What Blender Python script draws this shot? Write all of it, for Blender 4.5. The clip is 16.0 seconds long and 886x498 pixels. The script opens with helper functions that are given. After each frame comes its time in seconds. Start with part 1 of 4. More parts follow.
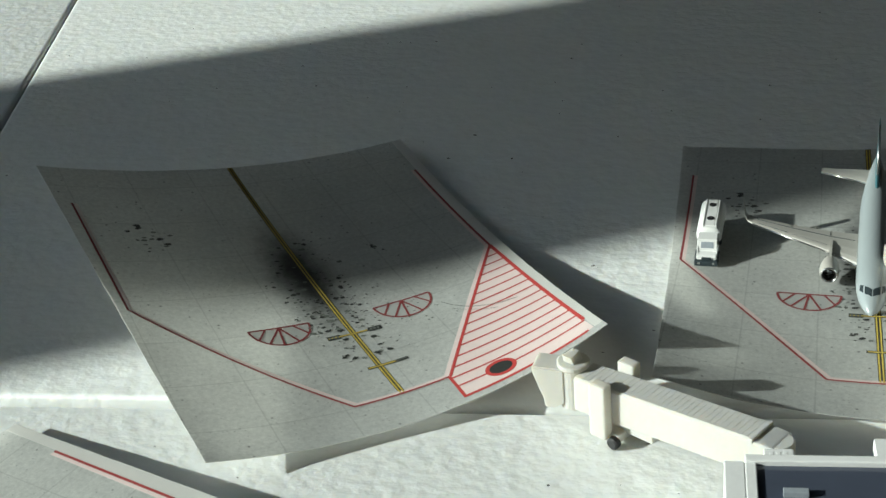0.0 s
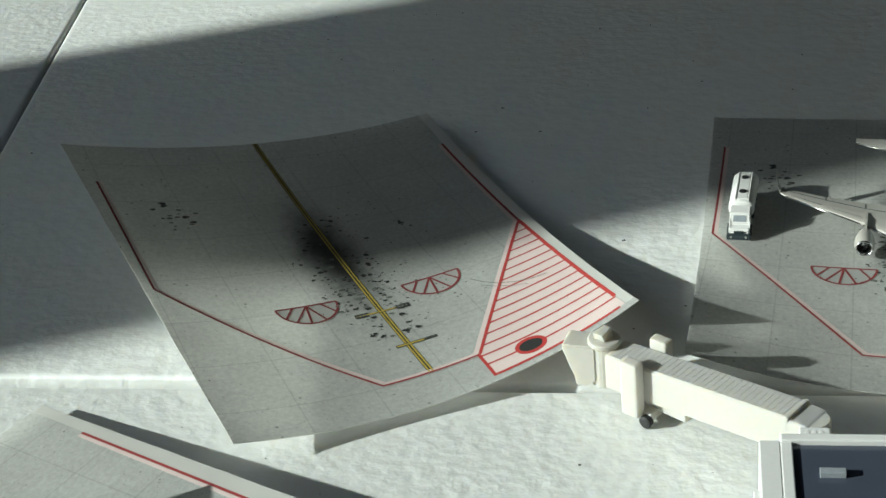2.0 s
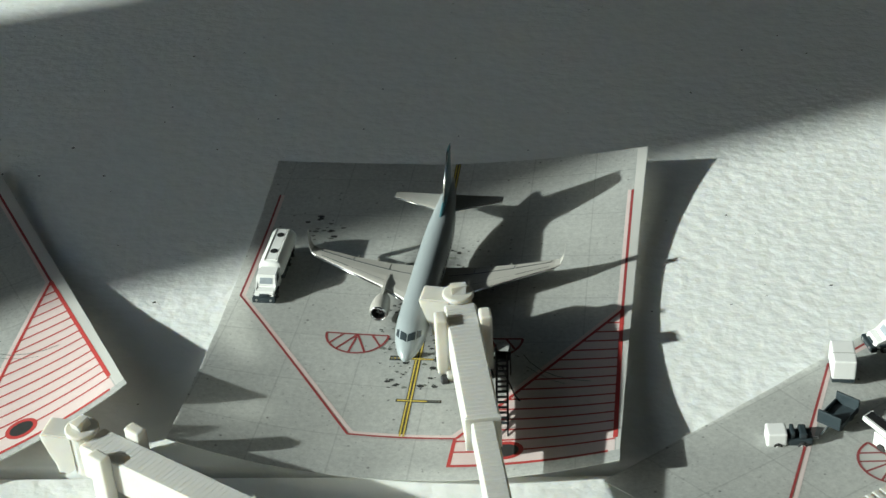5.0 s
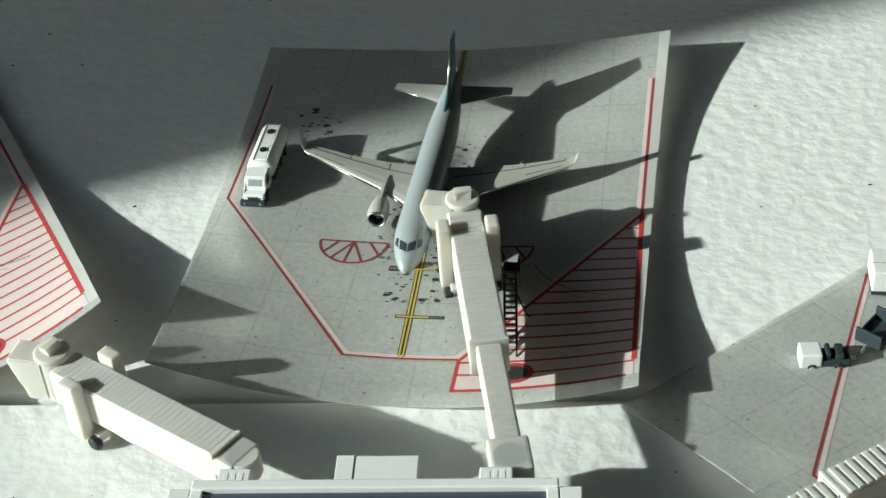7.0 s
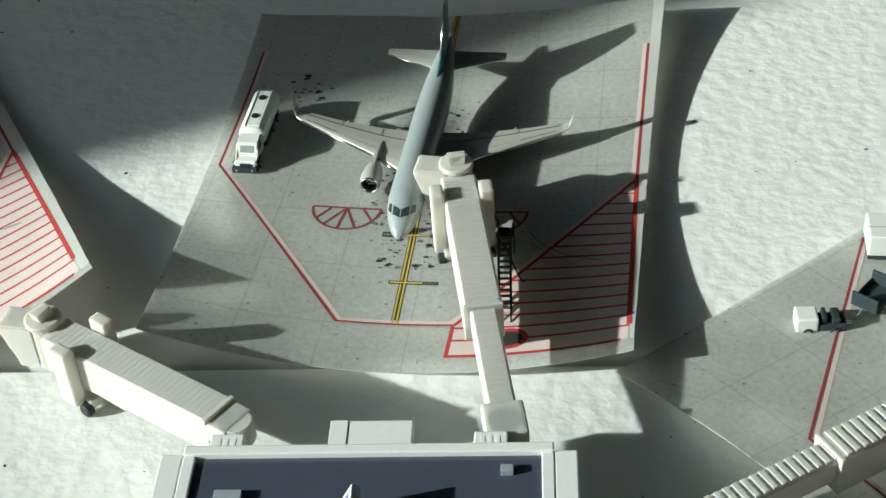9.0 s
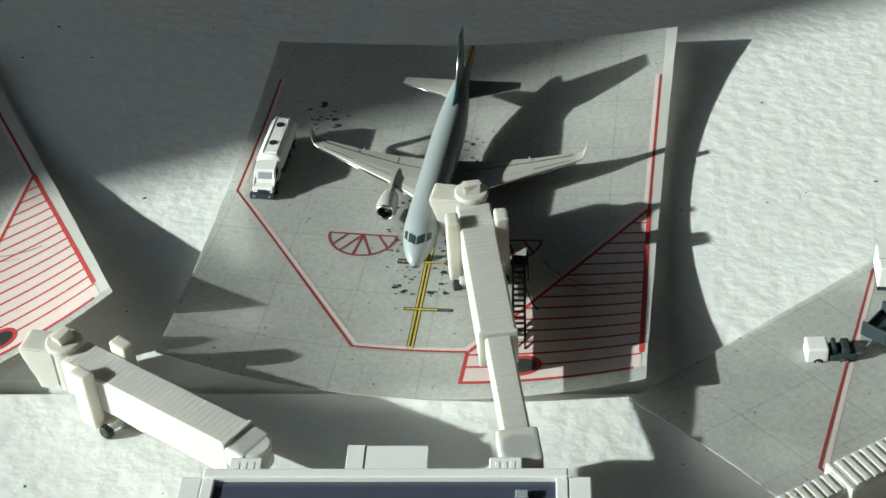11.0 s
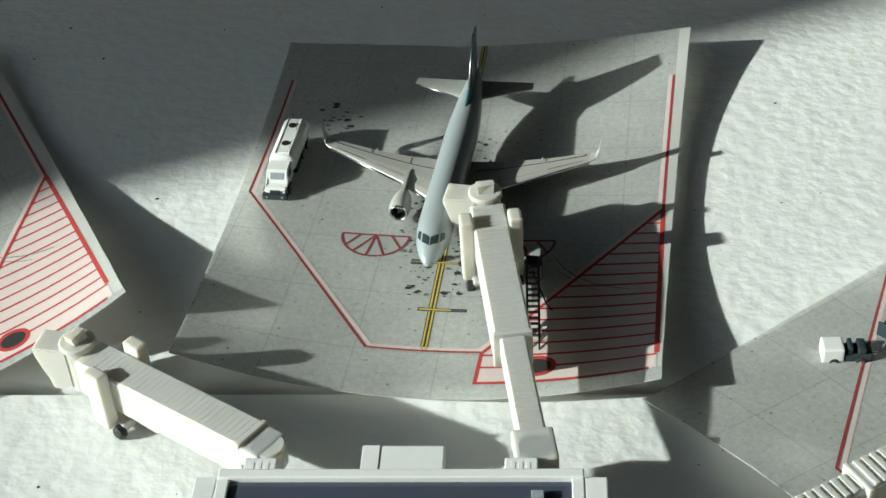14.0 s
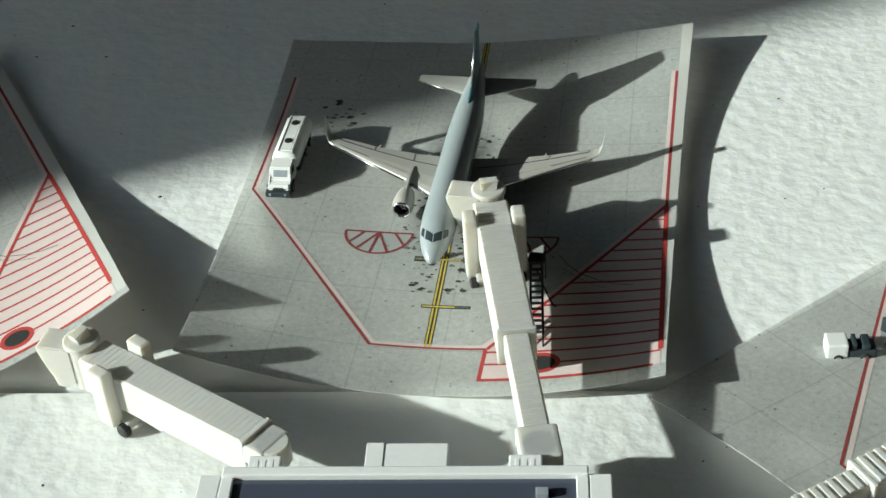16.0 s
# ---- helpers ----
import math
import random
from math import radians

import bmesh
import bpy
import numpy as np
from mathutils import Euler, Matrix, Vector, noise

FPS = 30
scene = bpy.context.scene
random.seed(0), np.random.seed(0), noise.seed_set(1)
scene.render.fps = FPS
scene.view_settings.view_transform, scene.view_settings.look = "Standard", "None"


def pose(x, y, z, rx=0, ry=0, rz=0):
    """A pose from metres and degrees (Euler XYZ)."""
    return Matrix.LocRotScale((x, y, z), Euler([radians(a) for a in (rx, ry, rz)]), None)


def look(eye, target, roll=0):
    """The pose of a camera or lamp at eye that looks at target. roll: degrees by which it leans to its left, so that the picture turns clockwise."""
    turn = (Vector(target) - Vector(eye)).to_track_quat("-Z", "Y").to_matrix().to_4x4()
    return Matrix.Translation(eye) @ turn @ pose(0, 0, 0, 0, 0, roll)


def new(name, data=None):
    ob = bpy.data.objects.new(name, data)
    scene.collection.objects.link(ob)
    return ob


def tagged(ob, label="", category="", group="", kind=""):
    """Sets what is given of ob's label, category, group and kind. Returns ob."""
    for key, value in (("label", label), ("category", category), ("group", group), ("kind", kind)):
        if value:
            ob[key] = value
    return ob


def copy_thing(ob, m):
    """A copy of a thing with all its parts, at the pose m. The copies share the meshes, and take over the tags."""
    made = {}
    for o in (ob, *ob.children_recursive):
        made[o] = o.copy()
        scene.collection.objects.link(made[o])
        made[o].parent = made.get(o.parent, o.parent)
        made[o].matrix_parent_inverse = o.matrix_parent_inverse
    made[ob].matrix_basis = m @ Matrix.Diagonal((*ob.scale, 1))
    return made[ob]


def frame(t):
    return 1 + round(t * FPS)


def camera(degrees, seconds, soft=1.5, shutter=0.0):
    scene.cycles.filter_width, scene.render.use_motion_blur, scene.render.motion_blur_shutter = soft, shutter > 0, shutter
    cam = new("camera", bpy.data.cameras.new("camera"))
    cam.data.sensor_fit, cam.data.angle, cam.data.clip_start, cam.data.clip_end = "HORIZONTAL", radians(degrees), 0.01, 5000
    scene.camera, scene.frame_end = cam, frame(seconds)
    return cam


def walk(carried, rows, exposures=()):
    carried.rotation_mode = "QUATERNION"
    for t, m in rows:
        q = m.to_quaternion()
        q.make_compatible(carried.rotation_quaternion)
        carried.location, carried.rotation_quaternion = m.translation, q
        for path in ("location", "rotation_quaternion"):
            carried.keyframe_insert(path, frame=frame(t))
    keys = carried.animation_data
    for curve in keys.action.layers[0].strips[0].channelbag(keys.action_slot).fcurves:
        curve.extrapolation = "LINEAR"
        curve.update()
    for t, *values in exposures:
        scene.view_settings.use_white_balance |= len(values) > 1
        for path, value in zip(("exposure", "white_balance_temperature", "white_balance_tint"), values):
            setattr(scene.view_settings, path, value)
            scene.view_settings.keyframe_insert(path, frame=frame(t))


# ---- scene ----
cam = camera(32.35, 16.0, 1.5)
PATH = [
    (0, (-0.00311, -0.33317, 0.21340), (-0.08208, -0.08335, 0.06727), -5.46),
    (0.5, (-0.00363, -0.33382, 0.21707), (-0.08780, -0.08529, 0.07165), -5.86),
    (1, (-0.00467, -0.33239, 0.21600), (-0.09074, -0.08517, 0.06945), -6.22),
    (1.5, (-0.00779, -0.32535, 0.21314), (-0.09429, -0.08040, 0.06309), -6.64),
    (2, (-0.00461, -0.32810, 0.21256), (-0.08854, -0.08276, 0.06168), -6.60),
    (2.5, (0.00383, -0.32870, 0.21092), (-0.07592, -0.08166, 0.06054), -6.50),
    (3, (0.02414, -0.32466, 0.20953), (-0.04101, -0.07352, 0.05892), -5.10),
    (3.5, (0.06055, -0.36711, 0.25032), (0.01111, -0.11214, 0.10017), -3.44),
    (3.7, (0.06909, -0.36654, 0.25455), (0.02313, -0.11158, 0.10328), -3.10),
    (5.8, (0.06741, -0.25682, 0.22828), (0.01574, -0.01948, 0.05220), -3.86),
    (6, (0.06604, -0.25983, 0.22887), (0.01331, -0.02447, 0.05048), -4.14),
    (6.5, (0.06881, -0.25608, 0.22620), (0.01881, -0.02425, 0.04249), -4.02),
    (7, (0.06615, -0.25873, 0.22593), (0.01627, -0.02968, 0.03872), -4.30),
    (7.5, (0.06584, -0.25801, 0.22477), (0.01685, -0.03085, 0.03503), -4.32),
    (8, (0.06635, -0.25687, 0.22466), (0.01806, -0.03063, 0.03366), -4.26),
    (8.2, (0.06582, -0.25873, 0.22362), (0.01761, -0.03252, 0.03256), -4.31),
    (10.5, (0.06561, -0.25729, 0.22241), (0.01693, -0.03099, 0.03158), -4.17),
    (11, (0.06409, -0.26163, 0.22665), (0.01468, -0.03275, 0.03910), -3.86),
    (11.5, (0.06311, -0.26272, 0.22646), (0.01306, -0.03146, 0.04203), -3.71),
    (12, (0.06341, -0.26222, 0.22650), (0.01339, -0.02960, 0.04379), -3.67),
    (12.5, (0.06512, -0.26200, 0.22766), (0.01536, -0.02947, 0.04476), -3.72),
    (13, (0.06424, -0.26169, 0.22580), (0.01381, -0.03072, 0.04112), -3.96),
    (13.5, (0.06148, -0.26266, 0.22432), (0.01026, -0.03318, 0.03800), -4.14),
    (14, (0.06234, -0.26170, 0.22535), (0.01166, -0.03248, 0.03855), -4.06),
    (14.5, (0.06074, -0.26264, 0.22489), (0.00993, -0.03447, 0.03686), -4.08),
    (15, (0.06176, -0.26163, 0.22460), (0.01099, -0.03361, 0.03638), -4.17),
    (15.5, (0.06190, -0.26124, 0.22439), (0.01090, -0.03327, 0.03617), -4.29),
    (16, (0.06218, -0.26152, 0.22540), (0.01100, -0.03285, 0.03807), -4.34),
]
walk(cam, [(t, look(eye, target, roll)) for t, eye, target, roll in PATH], [(0, 0.84, 6080, -4), (1.5, 0.79, 6080, -4), (2.9, 0.79, 6080, -4), (3.5, 0.92, 6080, -4), (5.8, 0.97, 6080, -4), (16, 0.97, 6080, -4)])

# ---- light: low sun through two windows, blue-white sky ----
SUN_TO = Vector((2.46, 1.06, -1.0)).normalized()
sun_data = bpy.data.lights.new("sun", "SUN")
sun_data.energy, sun_data.angle, sun_data.color = 3.7, radians(0.8), (1.0, 0.965, 0.905)
sun = new("sun", sun_data)
sun.matrix_world = look((0, 0, 3), Vector((0, 0, 3)) + SUN_TO)
world = bpy.data.worlds.new("sky")
scene.world = world
world.use_nodes = True
wn = world.node_tree.nodes
sky = wn.new("ShaderNodeTexSky")
sky.sky_type, sky.sun_disc = "NISHITA", False
sky.sun_elevation = math.asin(-SUN_TO.z)
sky.sun_rotation = math.atan2(-SUN_TO.x, -SUN_TO.y)
wn["Background"].inputs["Strength"].default_value = 0.064
world.node_tree.links.new(sky.outputs["Color"], wn["Background"].inputs["Color"])


# ---- materials ----
def material(name, color, rough=0.5, metal=0.0, vary=0.08, grain=900.0, bump=0.0, bump_scale=600.0, spec=0.5, subsurface=0.0, coat=0.0):
    """A plain surface with colour drift at two scales and a fine relief."""
    mat = bpy.data.materials.new(name)
    mat.use_nodes = True
    nt = mat.node_tree
    bsdf = nt.nodes["Principled BSDF"]
    bsdf.inputs["Roughness"].default_value = rough
    bsdf.inputs["Metallic"].default_value = metal
    bsdf.inputs["Specular IOR Level"].default_value = spec
    bsdf.inputs["Coat Weight"].default_value = coat
    if subsurface:
        bsdf.inputs["Subsurface Weight"].default_value = subsurface
        bsdf.inputs["Subsurface Radius"].default_value = (1.0, 0.82, 0.55)
        bsdf.inputs["Subsurface Scale"].default_value = 0.0035
    tc = nt.nodes.new("ShaderNodeTexCoord")
    fine = nt.nodes.new("ShaderNodeTexNoise")
    fine.inputs["Scale"].default_value, fine.inputs["Detail"].default_value = grain, 6
    wide = nt.nodes.new("ShaderNodeTexNoise")
    wide.inputs["Scale"].default_value, wide.inputs["Detail"].default_value = grain / 14, 3
    add = nt.nodes.new("ShaderNodeMath")
    add.operation = "ADD"
    ramp = nt.nodes.new("ShaderNodeMapRange")
    ramp.inputs["From Min"].default_value, ramp.inputs["From Max"].default_value = 0.6, 1.4
    ramp.inputs["To Min"].default_value, ramp.inputs["To Max"].default_value = 1 - vary, 1 + vary
    mul = nt.nodes.new("ShaderNodeVectorMath")
    mul.operation = "SCALE"
    mul.inputs[0].default_value = color
    for n in (fine, wide):
        nt.links.new(tc.outputs["Object"], n.inputs["Vector"])
    nt.links.new(fine.outputs["Fac"], add.inputs[0])
    nt.links.new(wide.outputs["Fac"], add.inputs[1])
    nt.links.new(add.outputs[0], ramp.inputs["Value"])
    nt.links.new(ramp.outputs["Result"], mul.inputs["Scale"])
    nt.links.new(mul.outputs[0], bsdf.inputs["Base Color"])
    if bump:
        bn = nt.nodes.new("ShaderNodeTexNoise")
        bn.inputs["Scale"].default_value, bn.inputs["Detail"].default_value = bump_scale, 4
        bp = nt.nodes.new("ShaderNodeBump")
        bp.inputs["Strength"].default_value, bp.inputs["Distance"].default_value = bump, 0.0004
        nt.links.new(tc.outputs["Object"], bn.inputs["Vector"])
        nt.links.new(bn.outputs["Fac"], bp.inputs["Height"])
        nt.links.new(bp.outputs["Normal"], bsdf.inputs["Normal"])
    return mat


def table_material():
    """Moulded white table top with a pebbled skin and sparse specks of dirt."""
    mat = material("table_plastic", (0.80, 0.81, 0.79), 0.36, vary=0.05, grain=120, subsurface=0.2)
    nt = mat.node_tree
    bsdf = nt.nodes["Principled BSDF"]
    tc = nt.nodes["Texture Coordinate"]
    stretch = nt.nodes.new("ShaderNodeMapping")
    stretch.inputs["Scale"].default_value = (1.0, 1.05, 1.0)
    nt.links.new(tc.outputs["Object"], stretch.inputs["Vector"])
    peb = nt.nodes.new("ShaderNodeTexNoise")
    peb.inputs["Scale"].default_value, peb.inputs["Detail"].default_value, peb.inputs["Roughness"].default_value = 260, 2.5, 0.45
    fine = nt.nodes.new("ShaderNodeTexNoise")
    fine.inputs["Scale"].default_value, fine.inputs["Detail"].default_value = 1500, 2
    mix = nt.nodes.new("ShaderNodeMath")
    mix.operation, mix.inputs[1].default_value = "MULTIPLY_ADD", 0.07
    bp = nt.nodes.new("ShaderNodeBump")
    bp.inputs["Strength"].default_value, bp.inputs["Distance"].default_value = 0.43, 0.0010
    nt.links.new(stretch.outputs[0], peb.inputs["Vector"])
    nt.links.new(tc.outputs["Object"], fine.inputs["Vector"])
    nt.links.new(fine.outputs["Fac"], mix.inputs[0])
    nt.links.new(peb.outputs["Fac"], mix.inputs[2])
    nt.links.new(mix.outputs[0], bp.inputs["Height"])
    nt.links.new(bp.outputs["Normal"], bsdf.inputs["Normal"])
    return mat


def paper_material():
    """Photo print of stained concrete slabs; its pattern follows the sheet's own plan in decimetres."""
    mat = bpy.data.materials.new("printed_concrete_paper")
    mat.use_nodes = True
    nt = mat.node_tree
    N, Lk = nt.nodes, nt.links
    bsdf = N["Principled BSDF"]
    bsdf.inputs["Roughness"].default_value = 0.42
    bsdf.inputs["Specular IOR Level"].default_value = 0.4
    uv = N.new("ShaderNodeUVMap")
    uv.uv_map = "plan"

    def noise_at(scale, detail, rough=0.6):
        n = N.new("ShaderNodeTexNoise")
        n.inputs["Scale"].default_value, n.inputs["Detail"].default_value, n.inputs["Roughness"].default_value = scale, detail, rough
        Lk.new(uv.outputs[0], n.inputs["Vector"])
        return n.outputs["Fac"]

    def math_node(op, a, b=0.0, c=None):
        n = N.new("ShaderNodeMath")
        n.operation = op
        for i, v in enumerate((a, b) if c is None else (a, b, c)):
            if hasattr(v, "links"):
                Lk.new(v, n.inputs[i])
            else:
                n.inputs[i].default_value = v
        return n.outputs[0]

    def ranged(v, a, b, lo, hi):
        n = N.new("ShaderNodeMapRange")
        for k, q in zip(("From Min", "From Max", "To Min", "To Max"), (a, b, lo, hi)):
            n.inputs[k].default_value = q
        Lk.new(v, n.inputs["Value"])
        return n.outputs[0]

    sep = N.new("ShaderNodeSeparateXYZ")
    Lk.new(uv.outputs[0], sep.inputs[0])
    u, v = sep.outputs[0], sep.outputs[1]
    tone = ranged(noise_at(4, 5), 0.3, 0.7, 0.90, 1.08)
    grit = ranged(noise_at(70, 6, 0.8), 0.3, 0.7, 0.80, 1.16)
    cells = N.new("ShaderNodeTexVoronoi")
    cells.inputs["Scale"].default_value = 34
    Lk.new(uv.outputs[0], cells.inputs["Vector"])
    pick = N.new("ShaderNodeSeparateColor")
    Lk.new(cells.outputs["Color"], pick.inputs[0])
    small = N.new("ShaderNodeTexVoronoi")
    small.inputs["Scale"].default_value = 78
    Lk.new(uv.outputs[0], small.inputs["Vector"])
    pick2 = N.new("ShaderNodeSeparateColor")
    Lk.new(small.outputs["Color"], pick2.inputs[0])
    fleck_a = math_node("MAXIMUM", ranged(cells.outputs["Distance"], 0.06, 0.15, 0.40, 1.0), ranged(pick.outputs[0], 0.28, 0.30, 0.0, 1.0))
    fleck_b = math_node("MAXIMUM", ranged(small.outputs["Distance"], 0.08, 0.20, 0.62, 1.0), ranged(pick2.outputs[0], 0.24, 0.26, 0.0, 1.0))
    flecks = math_node("MULTIPLY", fleck_a, fleck_b)
    # slab joints
    ju = math_node("ABSOLUTE", math_node("SUBTRACT", math_node("FRACT", math_node("MULTIPLY_ADD", u, 5.4, 0.31)), 0.5))
    jv = math_node("ABSOLUTE", math_node("SUBTRACT", math_node("FRACT", math_node("MULTIPLY_ADD", v, 5.0, 0.22)), 0.5))
    joints = math_node("MULTIPLY", ranged(ju, 0.006, 0.014, 0.86, 1.0), ranged(jv, 0.006, 0.014, 0.86, 1.0))
    # tyre soot along the lead-in line
    du = math_node("MULTIPLY", math_node("ADD", u, 0.02), 8.5)
    dv = math_node("MULTIPLY", math_node("SUBTRACT", v, 0.50), 2.7)
    rad = math_node("SQRT", math_node("ADD", math_node("POWER", math_node("ABSOLUTE", du), 2.0), math_node("POWER", math_node("ABSOLUTE", dv), 2.0)))
    soot_mask = N.new("ShaderNodeMapRange")
    soot_mask.interpolation_type = "SMOOTHSTEP"
    for k, q in zip(("From Min", "From Max", "To Min", "To Max"), (0.1, 1.05, 0.10, 1.0)):
        soot_mask.inputs[k].default_value = q
    Lk.new(math_node("ADD", rad, ranged(noise_at(14, 4), 0.3, 0.7, -0.10, 0.10)), soot_mask.inputs["Value"])
    k = math_node("MULTIPLY", math_node("MULTIPLY", tone, grit), math_node("MULTIPLY", math_node("MULTIPLY", flecks, joints), soot_mask.outputs[0]))
    col = N.new("ShaderNodeVectorMath")
    col.operation = "SCALE"
    col.inputs[0].default_value = (0.595, 0.61, 0.595)
    Lk.new(k, col.inputs["Scale"])
    Lk.new(col.outputs[0], bsdf.inputs["Base Color"])
    glow = N.new("ShaderNodeBsdfTranslucent")
    through_light = N.new("ShaderNodeVectorMath")
    through_light.operation = "SCALE"
    through_light.inputs[0].default_value = (0.80, 0.79, 0.76)
    Lk.new(k, through_light.inputs["Scale"])
    Lk.new(through_light.outputs[0], glow.inputs["Color"])
    mix = N.new("ShaderNodeMixShader")
    mix.inputs["Fac"].default_value = 0.48
    Lk.new(bsdf.outputs[0], mix.inputs[1])
    Lk.new(glow.outputs[0], mix.inputs[2])
    Lk.new(mix.outputs[0], N["Material Output"].inputs["Surface"])
    return mat


def paper_back_material():
    """The plain white back of the prints, thin enough to let some light through."""
    mat = material("white_paper_back", (0.84, 0.84, 0.83), 0.5, vary=0.03)
    nt = mat.node_tree
    glow = nt.nodes.new("ShaderNodeBsdfTranslucent")
    glow.inputs["Color"].default_value = (0.95, 0.945, 0.92, 1)
    mix = nt.nodes.new("ShaderNodeMixShader")
    mix.inputs["Fac"].default_value = 0.76
    nt.links.new(nt.nodes["Principled BSDF"].outputs[0], mix.inputs[1])
    nt.links.new(glow.outputs[0], mix.inputs[2])
    nt.links.new(mix.outputs[0], nt.nodes["Material Output"].inputs["Surface"])
    return mat


def let_light_through(mat, share, tint):
    """Thin paper and ink pass part of the sun on to what lies below."""
    nt = mat.node_tree
    glow = nt.nodes.new("ShaderNodeBsdfTranslucent")
    glow.inputs["Color"].default_value = (*tint, 1)
    mix = nt.nodes.new("ShaderNodeMixShader")
    mix.inputs["Fac"].default_value = share
    nt.links.new(nt.nodes["Principled BSDF"].outputs[0], mix.inputs[1])
    nt.links.new(glow.outputs[0], mix.inputs[2])
    nt.links.new(mix.outputs[0], nt.nodes["Material Output"].inputs["Surface"])
    return mat


TABLE = table_material()
PAPER_BACK = paper_back_material()
PAPER = paper_material()
PAPER_WHITE = let_light_through(material("unprinted_paper", (0.86, 0.855, 0.83), 0.55, vary=0.03), 0.62, (0.95, 0.93, 0.90))
RED_INK = material("red_ink", (0.42, 0.052, 0.048), 0.45, vary=0.12)
PINK_INK = let_light_through(material("pale_pink_ink", (0.88, 0.745, 0.715), 0.45, vary=0.08), 0.34, (0.90, 0.80, 0.77))
YELLOW_INK = material("yellow_ink", (0.54, 0.41, 0.08), 0.45, vary=0.15)
BLACK_INK = material("black_ink", (0.035, 0.036, 0.034), 0.45, vary=0.25)
GREY_INK = material("faded_grey_ink", (0.16, 0.17, 0.15), 0.45, vary=0.25)
BOUNDARY_INK = material("deep_red_ink", (0.30, 0.050, 0.050), 0.45, vary=0.12)
MAROON_INK = material("dark_red_ink", (0.24, 0.05, 0.05), 0.45, vary=0.12)
RESIN = material("ivory_printed_resin", (0.63, 0.615, 0.57), 0.65, vary=0.05, grain=500, bump=0.10, bump_scale=1600, subsurface=0.5, spec=0.25)
# the resin lets soft light through its thin walls
resin_glow = RESIN.node_tree.nodes.new("ShaderNodeBsdfTranslucent")
resin_glow.inputs["Color"].default_value = (0.86, 0.84, 0.79, 1)
resin_mix = RESIN.node_tree.nodes.new("ShaderNodeMixShader")
resin_mix.inputs["Fac"].default_value = 0.20
RESIN.node_tree.links.new(RESIN.node_tree.nodes["Principled BSDF"].outputs[0], resin_mix.inputs[1])
RESIN.node_tree.links.new(resin_glow.outputs[0], resin_mix.inputs[2])
RESIN.node_tree.links.new(resin_mix.outputs[0], RESIN.node_tree.nodes["Material Output"].inputs["Surface"])
WHITE_PLASTIC = material("white_plastic", (0.76, 0.76, 0.75), 0.38, vary=0.04, bump=0.08)
TRUCK_WHITE = material("white_enamel", (0.78, 0.78, 0.76), 0.30, vary=0.03)
CHASSIS = material("dark_slate_plastic", (0.030, 0.042, 0.048), 0.45, vary=0.2)
RUBBER = material("black_rubber", (0.022, 0.022, 0.022), 0.7, vary=0.2)
HULL = material("pale_ice_blue_paint", (0.30, 0.335, 0.345), 0.30, vary=0.025, coat=0.3)
WING_GREY = material("light_grey_paint", (0.41, 0.395, 0.36), 0.36, vary=0.05)
BELLY = material("warm_grey_paint", (0.36, 0.35, 0.33), 0.35, vary=0.05)
TEAL = material("teal_paint", (0.055, 0.14, 0.165), 0.3, vary=0.15)
GLASS_DARK = material("dark_window", (0.035, 0.045, 0.050), 0.15, vary=0.05)
METAL = material("bright_metal", (0.75, 0.75, 0.74), 0.22, 1.0, vary=0.05)
HOLE = material("black_recess", (0.012, 0.012, 0.013), 0.6, vary=0.1)
ROOF_DARK = material("slate_blue_acrylic", (0.060, 0.070, 0.098), 0.22, vary=0.06, grain=200, spec=0.6)
CLEAR_GREY = material("hazy_plastic", (0.30, 0.33, 0.36), 0.2, vary=0.15)
BLUE = material("blue_plastic", (0.06, 0.07, 0.30), 0.3, vary=0.1)
SOIL = material("dirt_speck", (0.07, 0.065, 0.06), 0.8, vary=0.3)
WALL = material("painted_wall", (0.19, 0.215, 0.24), 0.8, vary=0.03, grain=40)
FLOOR = material("wood_floor", (0.06, 0.05, 0.04), 0.5, vary=0.15, grain=30)
STEEL = material("grey_steel", (0.25, 0.25, 0.26), 0.4, 0.8)

MM = 0.001


# ---- mesh helpers, all in millimetres ----
def part(name, bm, mat, parent=None, label="", smooth=False):
    bmesh.ops.recalc_face_normals(bm, faces=bm.faces)
    for f in bm.faces:
        f.smooth = smooth
    bmesh.ops.scale(bm, vec=(MM, MM, MM), verts=bm.verts)
    me = bpy.data.meshes.new(name)
    bm.to_mesh(me)
    bm.free()
    me.materials.append(mat)
    ob = new(name, me)
    if parent is not None:
        ob.parent = parent
    if label:
        ob["label"] = label
    return ob


def empty(name, x=0.0, y=0.0, z=0.0, turn=0.0):
    ob = new(name)
    ob.empty_display_size = 0.01
    ob.matrix_basis = pose(x * MM, y * MM, z * MM, 0, 0, turn)
    return ob


def box(bm, x0, x1, y0, y1, z0, z1, bevel=0.0, seg=2):
    made = bmesh.ops.create_cube(bm, size=1)
    vs = made["verts"]
    for v in vs:
        v.co = Vector((x0 + (v.co.x + 0.5) * (x1 - x0), y0 + (v.co.y + 0.5) * (y1 - y0), z0 + (v.co.z + 0.5) * (z1 - z0)))
    if bevel:
        es = list({e for v in vs for e in v.link_edges})
        bmesh.ops.bevel(bm, geom=es, offset=bevel, segments=seg, profile=0.6, affect="EDGES")
    return bm


